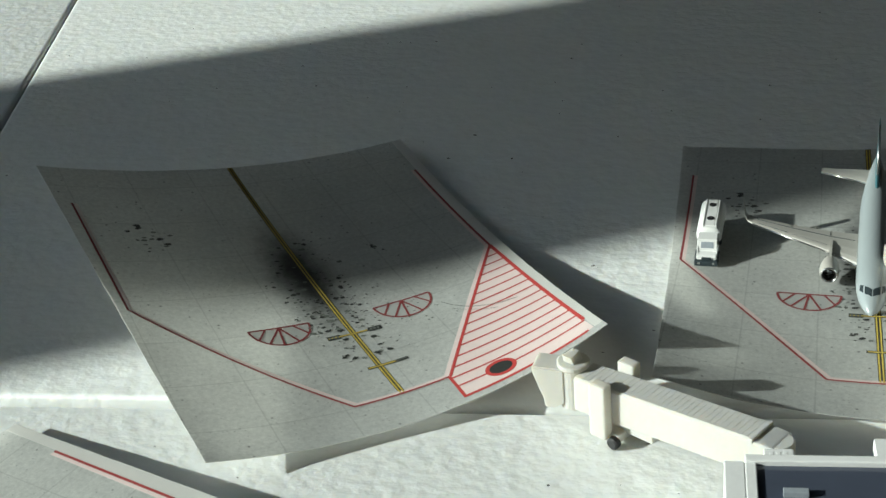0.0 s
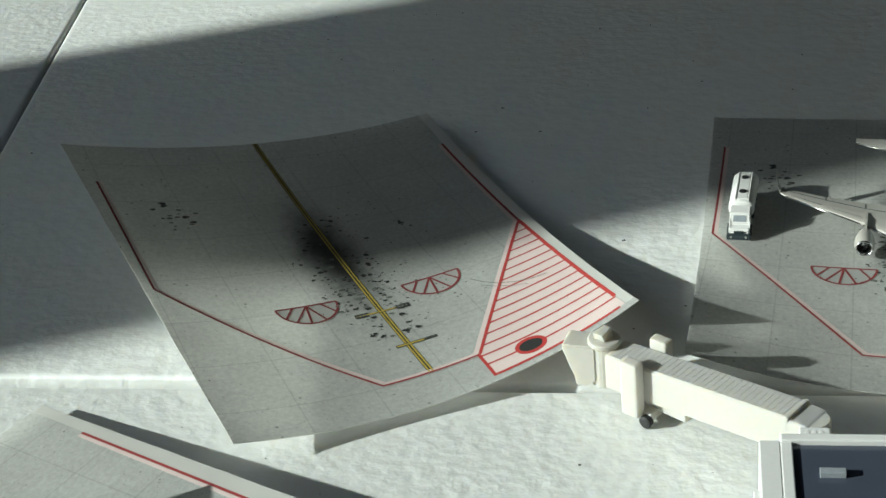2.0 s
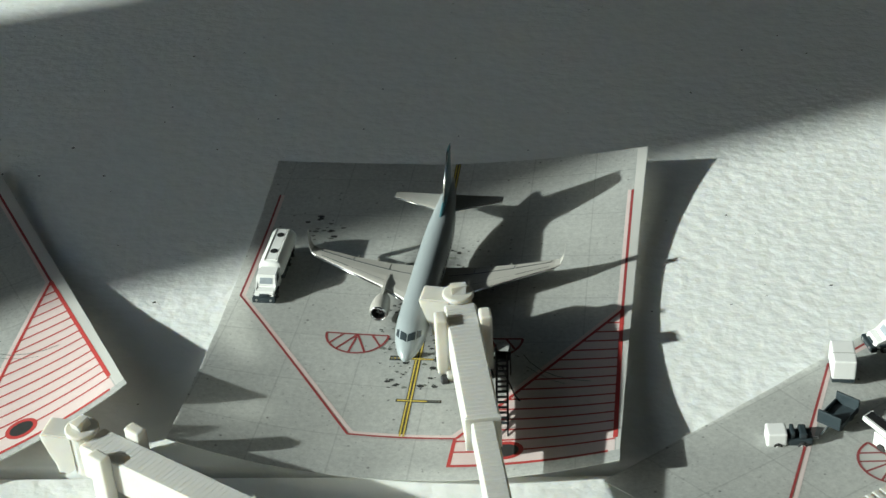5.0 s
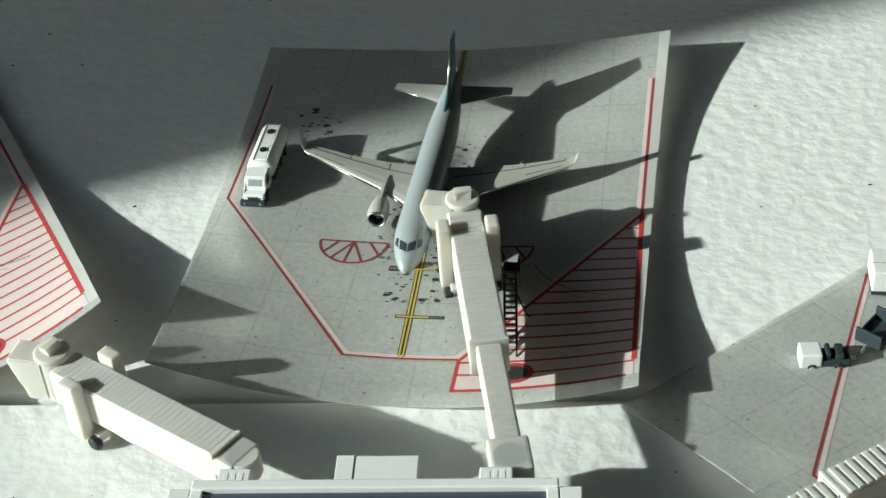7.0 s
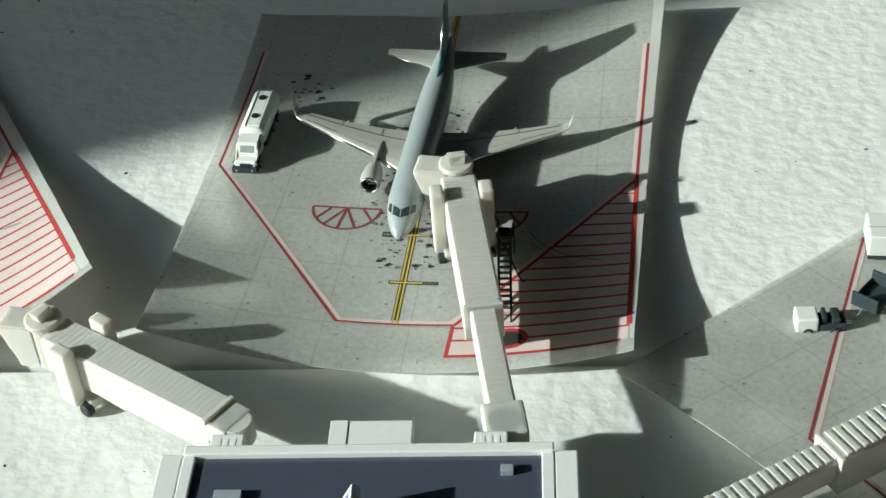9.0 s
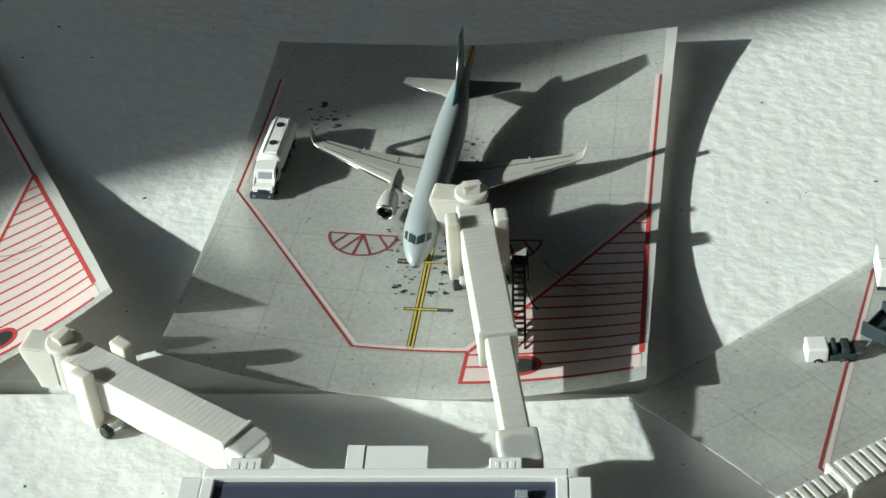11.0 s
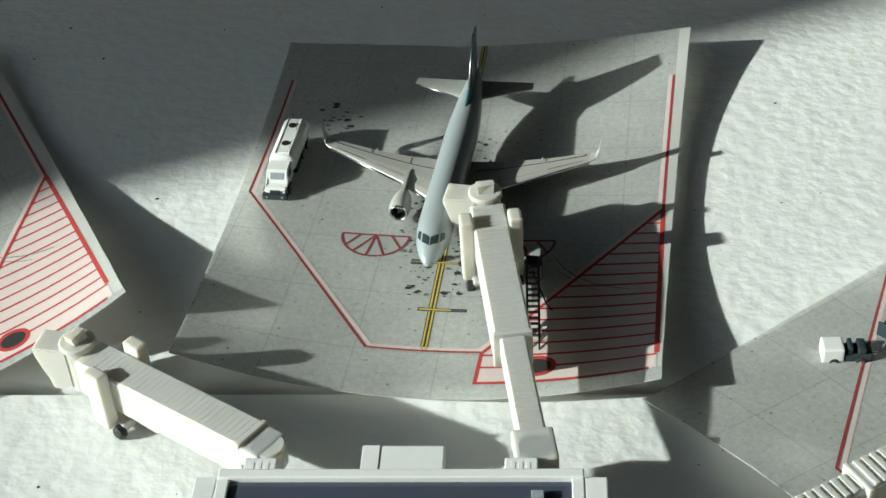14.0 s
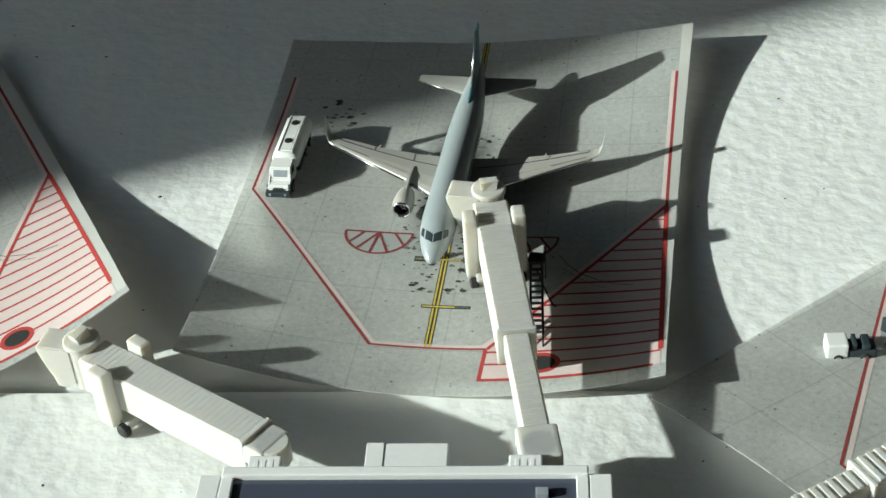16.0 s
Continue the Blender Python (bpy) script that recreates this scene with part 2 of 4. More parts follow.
def loft(bm, rings, cap=True, closed=True):
    rows = [[bm.verts.new(p) for p in r] for r in rings]
    n = len(rows[0])
    for a, b in zip(rows, rows[1:]):
        for i in range(n if closed else n - 1):
            j = (i + 1) % n
            bm.faces.new((a[i], a[j], b[j], b[i]))
    if cap:
        bm.faces.new(rows[0])
        bm.faces.new(rows[-1])
    return bm


def ring(c, ax, ay, n=20, power=1.0):
    """Points round c, on the half axes ax and ay."""
    c, ax, ay = Vector(c), Vector(ax), Vector(ay)
    out = []
    for i in range(n):
        a = 2 * math.pi * i / n
        ca, sa = math.cos(a), math.sin(a)
        out.append(c + ax * math.copysign(abs(ca) ** power, ca) + ay * math.copysign(abs(sa) ** power, sa))
    return out


def rod(bm, a, b, r, n=8):
    a, b = Vector(a), Vector(b)
    d = (b - a).normalized()
    s = d.cross(Vector((0, 0, 1)) if abs(d.z) < 0.9 else Vector((1, 0, 0))).normalized()
    return loft(bm, [ring(p, s * r, d.cross(s) * r, n) for p in (a, b)])


def lathe(bm, origin, axis, side, profile, n=24, cap=False):
    """Rings about an axis through origin: profile rows of (distance along the axis, radius)."""
    o, ax, s = Vector(origin), Vector(axis).normalized(), Vector(side).normalized()
    t = ax.cross(s)
    return loft(bm, [ring(o + ax * d, s * r, t * r, n) for d, r in profile], cap)


def prism(bm, outline, x0, x1):
    """An outline of (y, z) pushed from x0 to x1."""
    return loft(bm, [[(x, y, z) for y, z in outline] for x in (x0, x1)])


def fresh():
    return bmesh.new()


# ---- the room that closes the place ----
def room():
    x0, x1, y0, y1, z0, z1 = -1400, 2600, -2300, 2400, -740, 1700
    # window wall: two openings with a pier between
    for i, (a, b) in enumerate(((-2300, -2000), (700, 2400))):
        bm = box(fresh(), x0 - 70, x0, a, b, 60, 1450)
        tagged(part("wall_west_%d" % (i + 1), bm, WALL), "pale painted wall pier beside a window", "wall", kind="structure")
    # unseen pier added to shade the table; its leans fit the shadow band's edges
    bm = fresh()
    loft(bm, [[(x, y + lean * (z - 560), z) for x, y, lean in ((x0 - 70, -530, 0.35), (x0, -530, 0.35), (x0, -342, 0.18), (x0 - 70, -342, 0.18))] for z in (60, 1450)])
    tagged(part("wall_west_3", bm, WALL), "unseen painted pier added to cast the shadow band on the table", "wall", kind="structure")
    tagged(part("wall_west_4", box(fresh(), x0 - 70, x0, y0, y1, z0, 60), WALL), "pale painted wall under the windows", "wall", kind="structure")
    tagged(part("wall_west_5", box(fresh(), x0 - 70, x0, y0, y1, 1450, z1), WALL), "pale painted wall above the windows", "wall", kind="structure")
    tagged(part("wall_east", box(fresh(), x1, x1 + 70, y0, y1, z0, z1), WALL), "pale painted room wall", "wall", kind="structure")
    tagged(part("wall_north", box(fresh(), x0, x1, y1, y1 + 70, z0, z1), WALL), "pale painted room wall", "wall", kind="structure")
    tagged(part("wall_south", box(fresh(), x0, x1, y0 - 70, y0, z0, z1), WALL), "pale painted room wall", "wall", kind="structure")
    tagged(part("ceiling", box(fresh(), x0 - 70, x1 + 70, y0 - 70, y1 + 70, z1, z1 + 60), WALL), "pale painted ceiling", "ceiling", kind="structure")
    tagged(part("floor", box(fresh(), x0 - 70, x1 + 70, y0 - 70, y1 + 70, z0 - 60, z0), FLOOR), "brown wooden floor", "floor", kind="structure")


# ---- the folding table ----
GROOVE_A, GROOVE_B = Vector((-212, -58)), Vector((51, -27))
G_DIR = (GROOVE_B - GROOVE_A).normalized()
G_NRM = Vector((-G_DIR.y, G_DIR.x))
SEAM_A = Vector((-290.5, 64.2))
S_DIR = Vector((-34.4, 125.7)).normalized()


def panel(outline, parent, name, edge=7.0):
    bm = fresh()
    low = [bm.verts.new((p.x, p.y, -30)) for p in outline]
    f = bm.faces.new(low)
    ext = bmesh.ops.extrude_face_region(bm, geom=[f])
    top = [v for v in ext["geom"] if isinstance(v, bmesh.types.BMVert)]
    for v in top:
        v.co.z = 0
    es = [e for e in bm.edges if all(v.co.z == 0 for v in e.verts)]
    bmesh.ops.bevel(bm, geom=es, offset=edge, segments=6, profile=0.5, affect="EDGES")
    ob = part(name, bm, TABLE, parent, smooth=True)
    ob.data.set_sharp_from_angle(angle=radians(40))
    return ob


def table():
    t = empty("folding_table", 0, 0, -740)
    tagged(t, "white moulded plastic folding table with pebbled top", "table")
    g0 = GROOVE_A
    far = 700
    # where the seam meets the groove
    den = S_DIR.x * G_NRM.x + S_DIR.y * G_NRM.y
    k = ((g0 - SEAM_A).dot(G_NRM)) / den
    cross = SEAM_A + S_DIR * k
    near_off, far_off = -1.0, 1.5
    A = g0 + G_NRM * near_off
    near = [A - G_DIR * 500, A + G_DIR * 900, A + G_DIR * 900 - G_NRM * 600, A - G_DIR * 500 - G_NRM * 600]
    B = cross + G_NRM * far_off
    right = [B + Vector((0.08, 0)), B + G_DIR * 1000, B + G_DIR * 1000 + G_NRM * far, B + S_DIR * far + Vector((0.08, 0))]
    left = [B - G_DIR * 300, B - Vector((0.08, 0)), B + S_DIR * far - Vector((0.08, 0)), B - G_DIR * 300 + G_NRM * far]
    for outline, edge in ((near, 1.6), (right, 3.0), (left, 2.0)):
        ob = panel(outline, t, "top_panel", edge)
        ob.location = (0, 0, 0.740)
    bm = box(fresh(), -480, 640, -560, 600, 705, 712)
    part("underside_board", bm, WALL, t)
    for x, y in ((-400, -480), (560, -480), (-400, 480), (560, 480)):
        part("leg", rod(fresh(), (x, y, 0), (x, y, 706), 14, 12), STEEL, t, "grey steel leg")


# ---- printed apron sheets ----
class Sheet:
    """A curled sheet: plan (u, v) in mm from its lower cross mark, nine heights, a pose on the table."""

    def __init__(self, x, y, turn, u0, u1, v0, v1, heights, skew=(0, 0), foot=(0, 0), heel=(0, 0)):
        self.x, self.y, self.turn = x, y, radians(turn)
        self.u0, self.u1, self.v0, self.v1, self.h, self.skew, self.foot, self.heel = u0, u1, v0, v1, heights, skew, foot, heel

    def at(self, u, v, lift=0.0):
        a = (u - self.u0) / (self.u1 - self.u0)
        b = (v - self.v0) / (self.v1 - self.v0)
        wa = (2 * (a - 0.5) * (a - 1), 4 * a * (1 - a), 2 * a * (a - 0.5))
        wb = (2 * (b - 0.5) * (b - 1), 4 * b * (1 - b), 2 * b * (b - 0.5))
        z = sum(wa[i] * wb[j] * self.h[j][i] for i in range(3) for j in range(3))
        br, bl = wa[2] * wb[0], wa[0] * wb[0]
        u, v = u + self.foot[0] * br + self.heel[0] * bl, v + self.foot[1] * br + self.heel[1] * bl
        c, s = math.cos(self.turn), math.sin(self.turn)
        return Vector((self.x + c * u - s * v, self.y + s * u + c * v, max(z, 0.25) + lift))

    def slab(self, name, mat, nu=36, nv=44):
        bm = fresh()
        lay = bm.loops.layers.uv.new("plan")
        grid = {}
        for side, lift in ((0, 0.0), (1, -0.2)):
            for i in range(nu + 1):
                for j in range(nv + 1):
                    v = self.v0 + (self.v1 - self.v0) * j / nv
                    ua, ub = self.u0 + self.skew[0] * (1 - j / nv), self.u1 - self.skew[1] * (1 - j / nv)
                    u = ua + (ub - ua) * i / nu
                    # the cut edges are a little uneven
                    eu = 0.05 * math.sin(v * 0.31 + i) if i in (0, nu) else 0
                    ev = 0.05 * math.sin(u * 0.27 + j) if j in (0, nv) else 0
                    grid[side, i, j] = (bm.verts.new(self.at(u + eu, v + ev, lift)), (u / 100, v / 100))
        def quad(keys):
            f = bm.faces.new([grid[q][0] for q in keys])
            for lp, q in zip(f.loops, keys):
                lp[lay].uv = grid[q][1]
        for i in range(nu):
            for j in range(nv):
                quad([(0, i, j), (0, i + 1, j), (0, i + 1, j + 1), (0, i, j + 1)])
                quad([(1, i, j), (1, i, j + 1), (1, i + 1, j + 1), (1, i + 1, j)])
        for i in range(nu):
            quad([(0, i, 0), (1, i, 0), (1, i + 1, 0), (0, i + 1, 0)])
            quad([(0, i, nv), (0, i + 1, nv), (1, i + 1, nv), (1, i, nv)])
        for j in range(nv):
            quad([(0, 0, j), (0, 0, j + 1), (1, 0, j + 1), (1, 0, j)])
            quad([(0, nu, j), (1, nu, j), (1, nu, j + 1), (0, nu, j + 1)])
        ob = part(name, bm, mat, smooth=False)
        ob.data.materials.append(PAPER_BACK)
        for p in ob.data.polygons:
            p.material_index = 1 if p.normal.z < 0.1 else 0
        return ob

    def band(self, bm, points, width, lift, closed=False):
        """A flat printed line along points of the plan."""
        fine = []
        pts = [Vector(p) for p in points]
        if closed:
            pts.append(pts[0])
        for a, b in zip(pts, pts[1:]):
            n = max(1, int((b - a).length / 3))
            fine += [a.lerp(b, k / n) for k in range(n)]
        fine.append(pts[-1])
        prev = None
        for k, p in enumerate(fine):
            d0 = (fine[k] - fine[k - 1]).normalized() if k else (fine[1] - fine[0]).normalized()
            d1 = (fine[k + 1] - fine[k]).normalized() if k + 1 < len(fine) else d0
            if closed and k in (0, len(fine) - 1):
                d0, d1 = (fine[-1] - fine[-2]).normalized(), (fine[1] - fine[0]).normalized()
            d = (d0 + d1).normalized()
            w = width / 2 / max(0.4, d.dot(d1))
            nrm = Vector((-d.y, d.x))
            pair = [bm.verts.new(self.at(*(p + nrm * w), lift)), bm.verts.new(self.at(*(p - nrm * w), lift))]
            if prev:
                bm.faces.new((prev[0], prev[1], pair[1], pair[0]))
            prev = pair
        return bm

    def area(self, bm, row_fn, v0, v1, lift, n=16, m=10):
        """A filled area between u limits given by row_fn(v)."""
        rows = []
        for j in range(n + 1):
            v = v0 + (v1 - v0) * j / n
            a, b = row_fn(v)
            rows.append([bm.verts.new(self.at(a + (b - a) * i / m, v, lift)) for i in range(m + 1)])
        for r, s in zip(rows, rows[1:]):
            for i in range(m):
                bm.faces.new((r[i], r[i + 1], s[i + 1], s[i]))
        return bm

    def blot(self, bm, u, v, r, rng, lift, squash=1.0):
        n = 7
        vs = []
        for i in range(n):
            a = 2 * math.pi * i / n
            k = r * rng.uniform(0.55, 1.15)
            vs.append(bm.verts.new(self.at(u + math.cos(a) * k, v + math.sin(a) * k * squash, lift)))
        bm.faces.new(vs)


def hatch_limits(v):
    """The hatched no-parking area: its edge slants from the foot to the apex."""
    left = 12.6 if v < -13.8 else 12.6 + (v + 13.8) * (50.2 - 12.6) / (39.5 + 13.8)
    right = 50.2 - (39.5 - v) * 0.018
    return left, right


def apron_sheet(sheet, label, markings="full", seed=5):
    paper = sheet.slab("apron_sheet", PAPER)
    tagged(paper, label, "paper sheet", "printed apron sheets on the table")
    rng = random.Random(seed)
    lo, mid, hi, top = 0.05, 0.08, 0.11, 0.14
    mk = lambda name, bm, mat: part(name, bm, mat, paper)
    left = [(-53, 96), (-52, 41.5), (-12.6, -13.8), (12.6, -13.8)]
    right = [(51.7, 96), (50.2, 39.5)]
    bm = fresh()
    sheet.band(bm, [(p[0] + 0.85, p[1] + (0.75 if i > 1 else 0)) for i, p in enumerate(left)], 1.0, lo)
    sheet.band(bm, [(p[0] - 0.9, p[1]) for p in right], 1.0, lo)
    sheet.band(bm, [(12.2, -13.0), (49.8, 40.4)], 1.3, lo)
    mk("white_line", bm, PINK_INK)
    bm = fresh()
    sheet.band(bm, left, 0.6, mid)
    sheet.band(bm, right, 0.7, mid)
    mk("red_boundary_line", bm, BOUNDARY_INK)
    if sheet.skew[1] >= 0 and sheet.u1 > 51:
        rim = lambda q: (min(50.5 - (39.5 - q) * 0.018 if q < 39.5 else 50.5 + (q - 39.5) * 0.028, sheet.u1 - 0.6), sheet.u1 - sheet.skew[1] * (sheet.v1 - q) / (sheet.v1 - sheet.v0) - 0.1)
        mk("unprinted_margin", sheet.area(fresh(), rim, -24, sheet.v1 - 0.3, 0.045, 44, 3), PAPER_WHITE)
    bm = sheet.area(fresh(), hatch_limits, -24, 39.3, lo, 24, 12)
    mk("hatched_ground", bm, PINK_INK)
    bm = fresh()
    v = -18.9
    while v < 38:
        a, b = hatch_limits(v)
        sheet.band(bm, [(a, v), (b, v)], 0.6, mid)
        v += 4.05
    sheet.band(bm, [(12.6, -13.8), (12.2, -24), (47.6, -24)], 0.85, mid)
    sheet.band(bm, [(49.2, -18.5), (50.2, 39.5)], 1.05, hi)
    sheet.band(bm, [(12.9, -13.8), (50.2, 39.5)], 0.8, hi)
    mk("hatching", bm, RED_INK)
    bm = fresh()
    c = [(24.6 + 3.6 * math.cos(a), -18.9 + 2.9 * math.sin(a)) for a in [2 * math.pi * i / 28 for i in range(28)]]
    sheet.band(bm, c, 1.1, hi, closed=True)
    mk("bollard_ring", bm, RED_INK)
    bm = fresh()
    sheet.area(bm, lambda q: (24.6 - 3.1 * math.sqrt(max(0.0, 1 - ((q + 18.9) / 2.4) ** 2)), 24.6 + 3.1 * math.sqrt(max(0.0, 1 - ((q + 18.9) / 2.4) ** 2))), -21.29, -16.51, hi, 14, 4)
    mk("bollard_disc", bm, BLACK_INK)
    # half-round keep-clear marks
    for cu in (-17.4, 17.2):
        bm, bl = fresh(), fresh()
        arc = [(cu + 8.1 * math.cos(a), 27.0 + 8.3 * math.sin(a)) for a in [math.pi + math.pi * i / 18 for i in range(19)]]
        sheet.area(bl, lambda q: (cu - 8.1 * math.sqrt(max(0.0, 1 - ((27.0 - q) / 8.3) ** 2)), cu + 8.1 * math.sqrt(max(0.0, 1 - ((27.0 - q) / 8.3) ** 2))), 18.72, 27.0, lo, 12, 8)
        sheet.band(bm, arc, 0.6, hi)
        sheet.band(bm, [arc[0], arc[-1]], 0.6, hi)
        for a0, b0 in (((0, 0), 262), ((0, 0), 292), ((0, 0), 236), ((-3.6, 0), 214), ((3.8, 0), 325)):
            e = (cu + 8.0 * math.cos(radians(b0)), 27.0 + 8.2 * math.sin(radians(b0)))
            sheet.band(bm, [(cu + a0[0], 27.0), e], 0.55, hi)
        mk("keep_clear_ground", bl, PAPER)
        mk("keep_clear_mark", bm, MAROON_INK)
    # lead-in line and stop bars
    bm = fresh()
    sheet.band(bm, [(0, -13.4), (-1.5, sheet.v1 - 0.2)], 1.65, lo)
    mk("lead_in_edge", bm, BLACK_INK)
    bm = fresh()
    for du in (-0.42, 0.42):
        sheet.band(bm, [(du, -13.4), (du - 1.5, sheet.v1 - 0.4)], 0.4, mid)
    mk("lead_in_line", bm, YELLOW_INK)
    for vv, a, b in ((0.4, -3.4, 7.7), (17.6, -7.5, 7.5)):
        bm, by, bw = fresh(), fresh(), fresh()
        sheet.band(bm, [(a, vv), (b, vv)], 1.15 if vv < 5 else 0.8, mid)
        sheet.band(by, [(a + 0.3, vv), (4.2 if vv < 5 else b - 4, vv)], 0.5, hi)
        if vv > 5:
            sheet.band(bm, [(a, vv), (a + 3.6, vv)], 1.9, mid)
            sheet.band(bm, [(b - 3.6, vv), (b, vv)], 1.9, mid)
            for e in (a + 0.5, b - 3.2):
                for q in range(3):
                    sheet.band(bw, [(e + q * 1.0, vv), (e + q * 1.0 + 0.6, vv)], 0.9, top)
        else:
            for q in range(4):
                sheet.band(bw, [(4.7 + q * 0.7, vv), (4.7 + q * 0.7 + 0.4, vv)], 0.45, top)
        mk("stop_bar", bm, BLACK_INK)
        mk("stop_bar_line", by, YELLOW_INK)
        mk("stop_bar_code", bw, GREY_INK)
    # rubber and oil spots
    bm, bg = fresh(), fresh()
    for _ in range(260):
        q = abs(rng.gauss(0, 1))
        vv = rng.choice((rng.uniform(5, 40), rng.gauss(32, 9), rng.uniform(20, 70)))
        uu = rng.choice((-1, 1)) * (1.6 + q * 5.0) - 0.012 * vv
        if not (sheet.v0 < vv < sheet.v1):
            continue
        sheet.blot(bm if rng.random() < 0.65 else bg, uu, vv, rng.choice((0.3, 0.4, 0.5, 0.7, 1.0)) * rng.uniform(0.7, 1.15), rng, hi, 0.7)
    for _ in range(18):
        sheet.blot(bm if rng.random() < 0.6 else bg, -36.5 + rng.gauss(0, 3.2), 76.5 + rng.gauss(0, 4.5), rng.uniform(0.45, 1.35), rng, hi, 0.6)
    for _ in range(7):
        sheet.blot(bm if rng.random() < 0.5 else bg, 21.6 + rng.gauss(0, 0.9), 57.7 + rng.gauss(0, 0.9), rng.uniform(0.3, 0.7), rng, hi, 0.8)
    for _ in range(16):
        sheet.blot(bg, 21 + rng.gauss(0, 5), 20 + rng.gauss(0, 4), rng.uniform(0.15, 0.5), rng, hi, 0.7)
    mk("oil_spot_pattern", bm, BLACK_INK)["kind"] = "stuff"
    mk("faded_spot_pattern", bg, GREY_INK)["kind"] = "stuff"
    bm = fresh()
    sheet.band(bm, [(26, 20), (28, 16.5), (31, 13), (35, 10.3), (39, 8.5), (43, 7.6)], 0.22, top)
    sheet.band(bm, [(27, 15), (30, 12), (34, 8.6), (37, 7)], 0.14, top)
    mk("ink_scratch", bm, GREY_INK)
    return paper


# ---- the model aircraft ----
FUSE = [(0, 0.22, 0.2, 5.3), (0.7, 1.12, 0.9, 5.5), (2, 1.96, 1.6, 5.8), (4, 2.86, 2.45, 6.2), (6.5, 3.58, 3.3, 6.7), (9.5, 4.03, 3.9, 7.1), (13, 4.20, 4.1, 7.3),
        (30, 4.20, 4.1, 7.3), (49, 4.20, 4.1, 7.3), (56, 3.92, 3.8, 7.6), (63, 3.19, 3.2, 8.3), (70, 2.18, 2.3, 9.2), (76, 1.12, 1.3, 10.0), (79, 0.45, 0.55, 10.5)]


def fuse_at(y, angle, out=0.0):
    """A point of the hull: angle in degrees from its top, positive to +x."""
    for a, b in zip(FUSE, FUSE[1:]):
        if a[0] <= y <= b[0]:
            k = (y - a[0]) / (b[0] - a[0])
            w, h, c = [a[i] + (b[i] - a[i]) * k for i in (1, 2, 3)]
            return Vector(((w + out) * math.sin(radians(angle)), y, c + (h + out) * math.cos(radians(angle))))


def hull_patch(bm, corners, out=0.06, n=4):
    """A small patch on the hull between four corners of (y, angle)."""
    (a, b, c, d) = [Vector(q) for q in corners]
    rows = []
    for j in range(n + 1):
        p, q = a.lerp(d, j / n), b.lerp(c, j / n)
        rows.append([bm.verts.new(fuse_at(*p.lerp(q, i / n), out)) for i in range(n + 1)])
    for r, s in zip(rows, rows[1:]):
        for i in range(n):
            bm.faces.new((r[i], r[i + 1], s[i + 1], s[i]))


def foil(x, y0, y1, z, t, vertical=False):
    """A closed wing section between leading edge y0 and trailing edge y1."""
    c = y1 - y0
    prof = [(0, 0), (0.04, 0.35), (0.15, 0.5), (0.4, 0.5), (0.75, 0.25), (1, 0.03), (0.75, -0.2), (0.4, -0.4), (0.15, -0.42), (0.04, -0.3)]
    if vertical:
        return [(x + k * t, y0 + s * c, z) for s, k in prof]
    return [(x, y0 + s * c, z + k * t) for s, k in prof]


def wheel(bm, x, y, z, r, w):
    lathe(bm, (x - w / 2, y, z), (1, 0, 0), (0, 1, 0), [(0, r * 0.7), (w * 0.15, r), (w * 0.85, r), (w, r * 0.7)], 14, True)


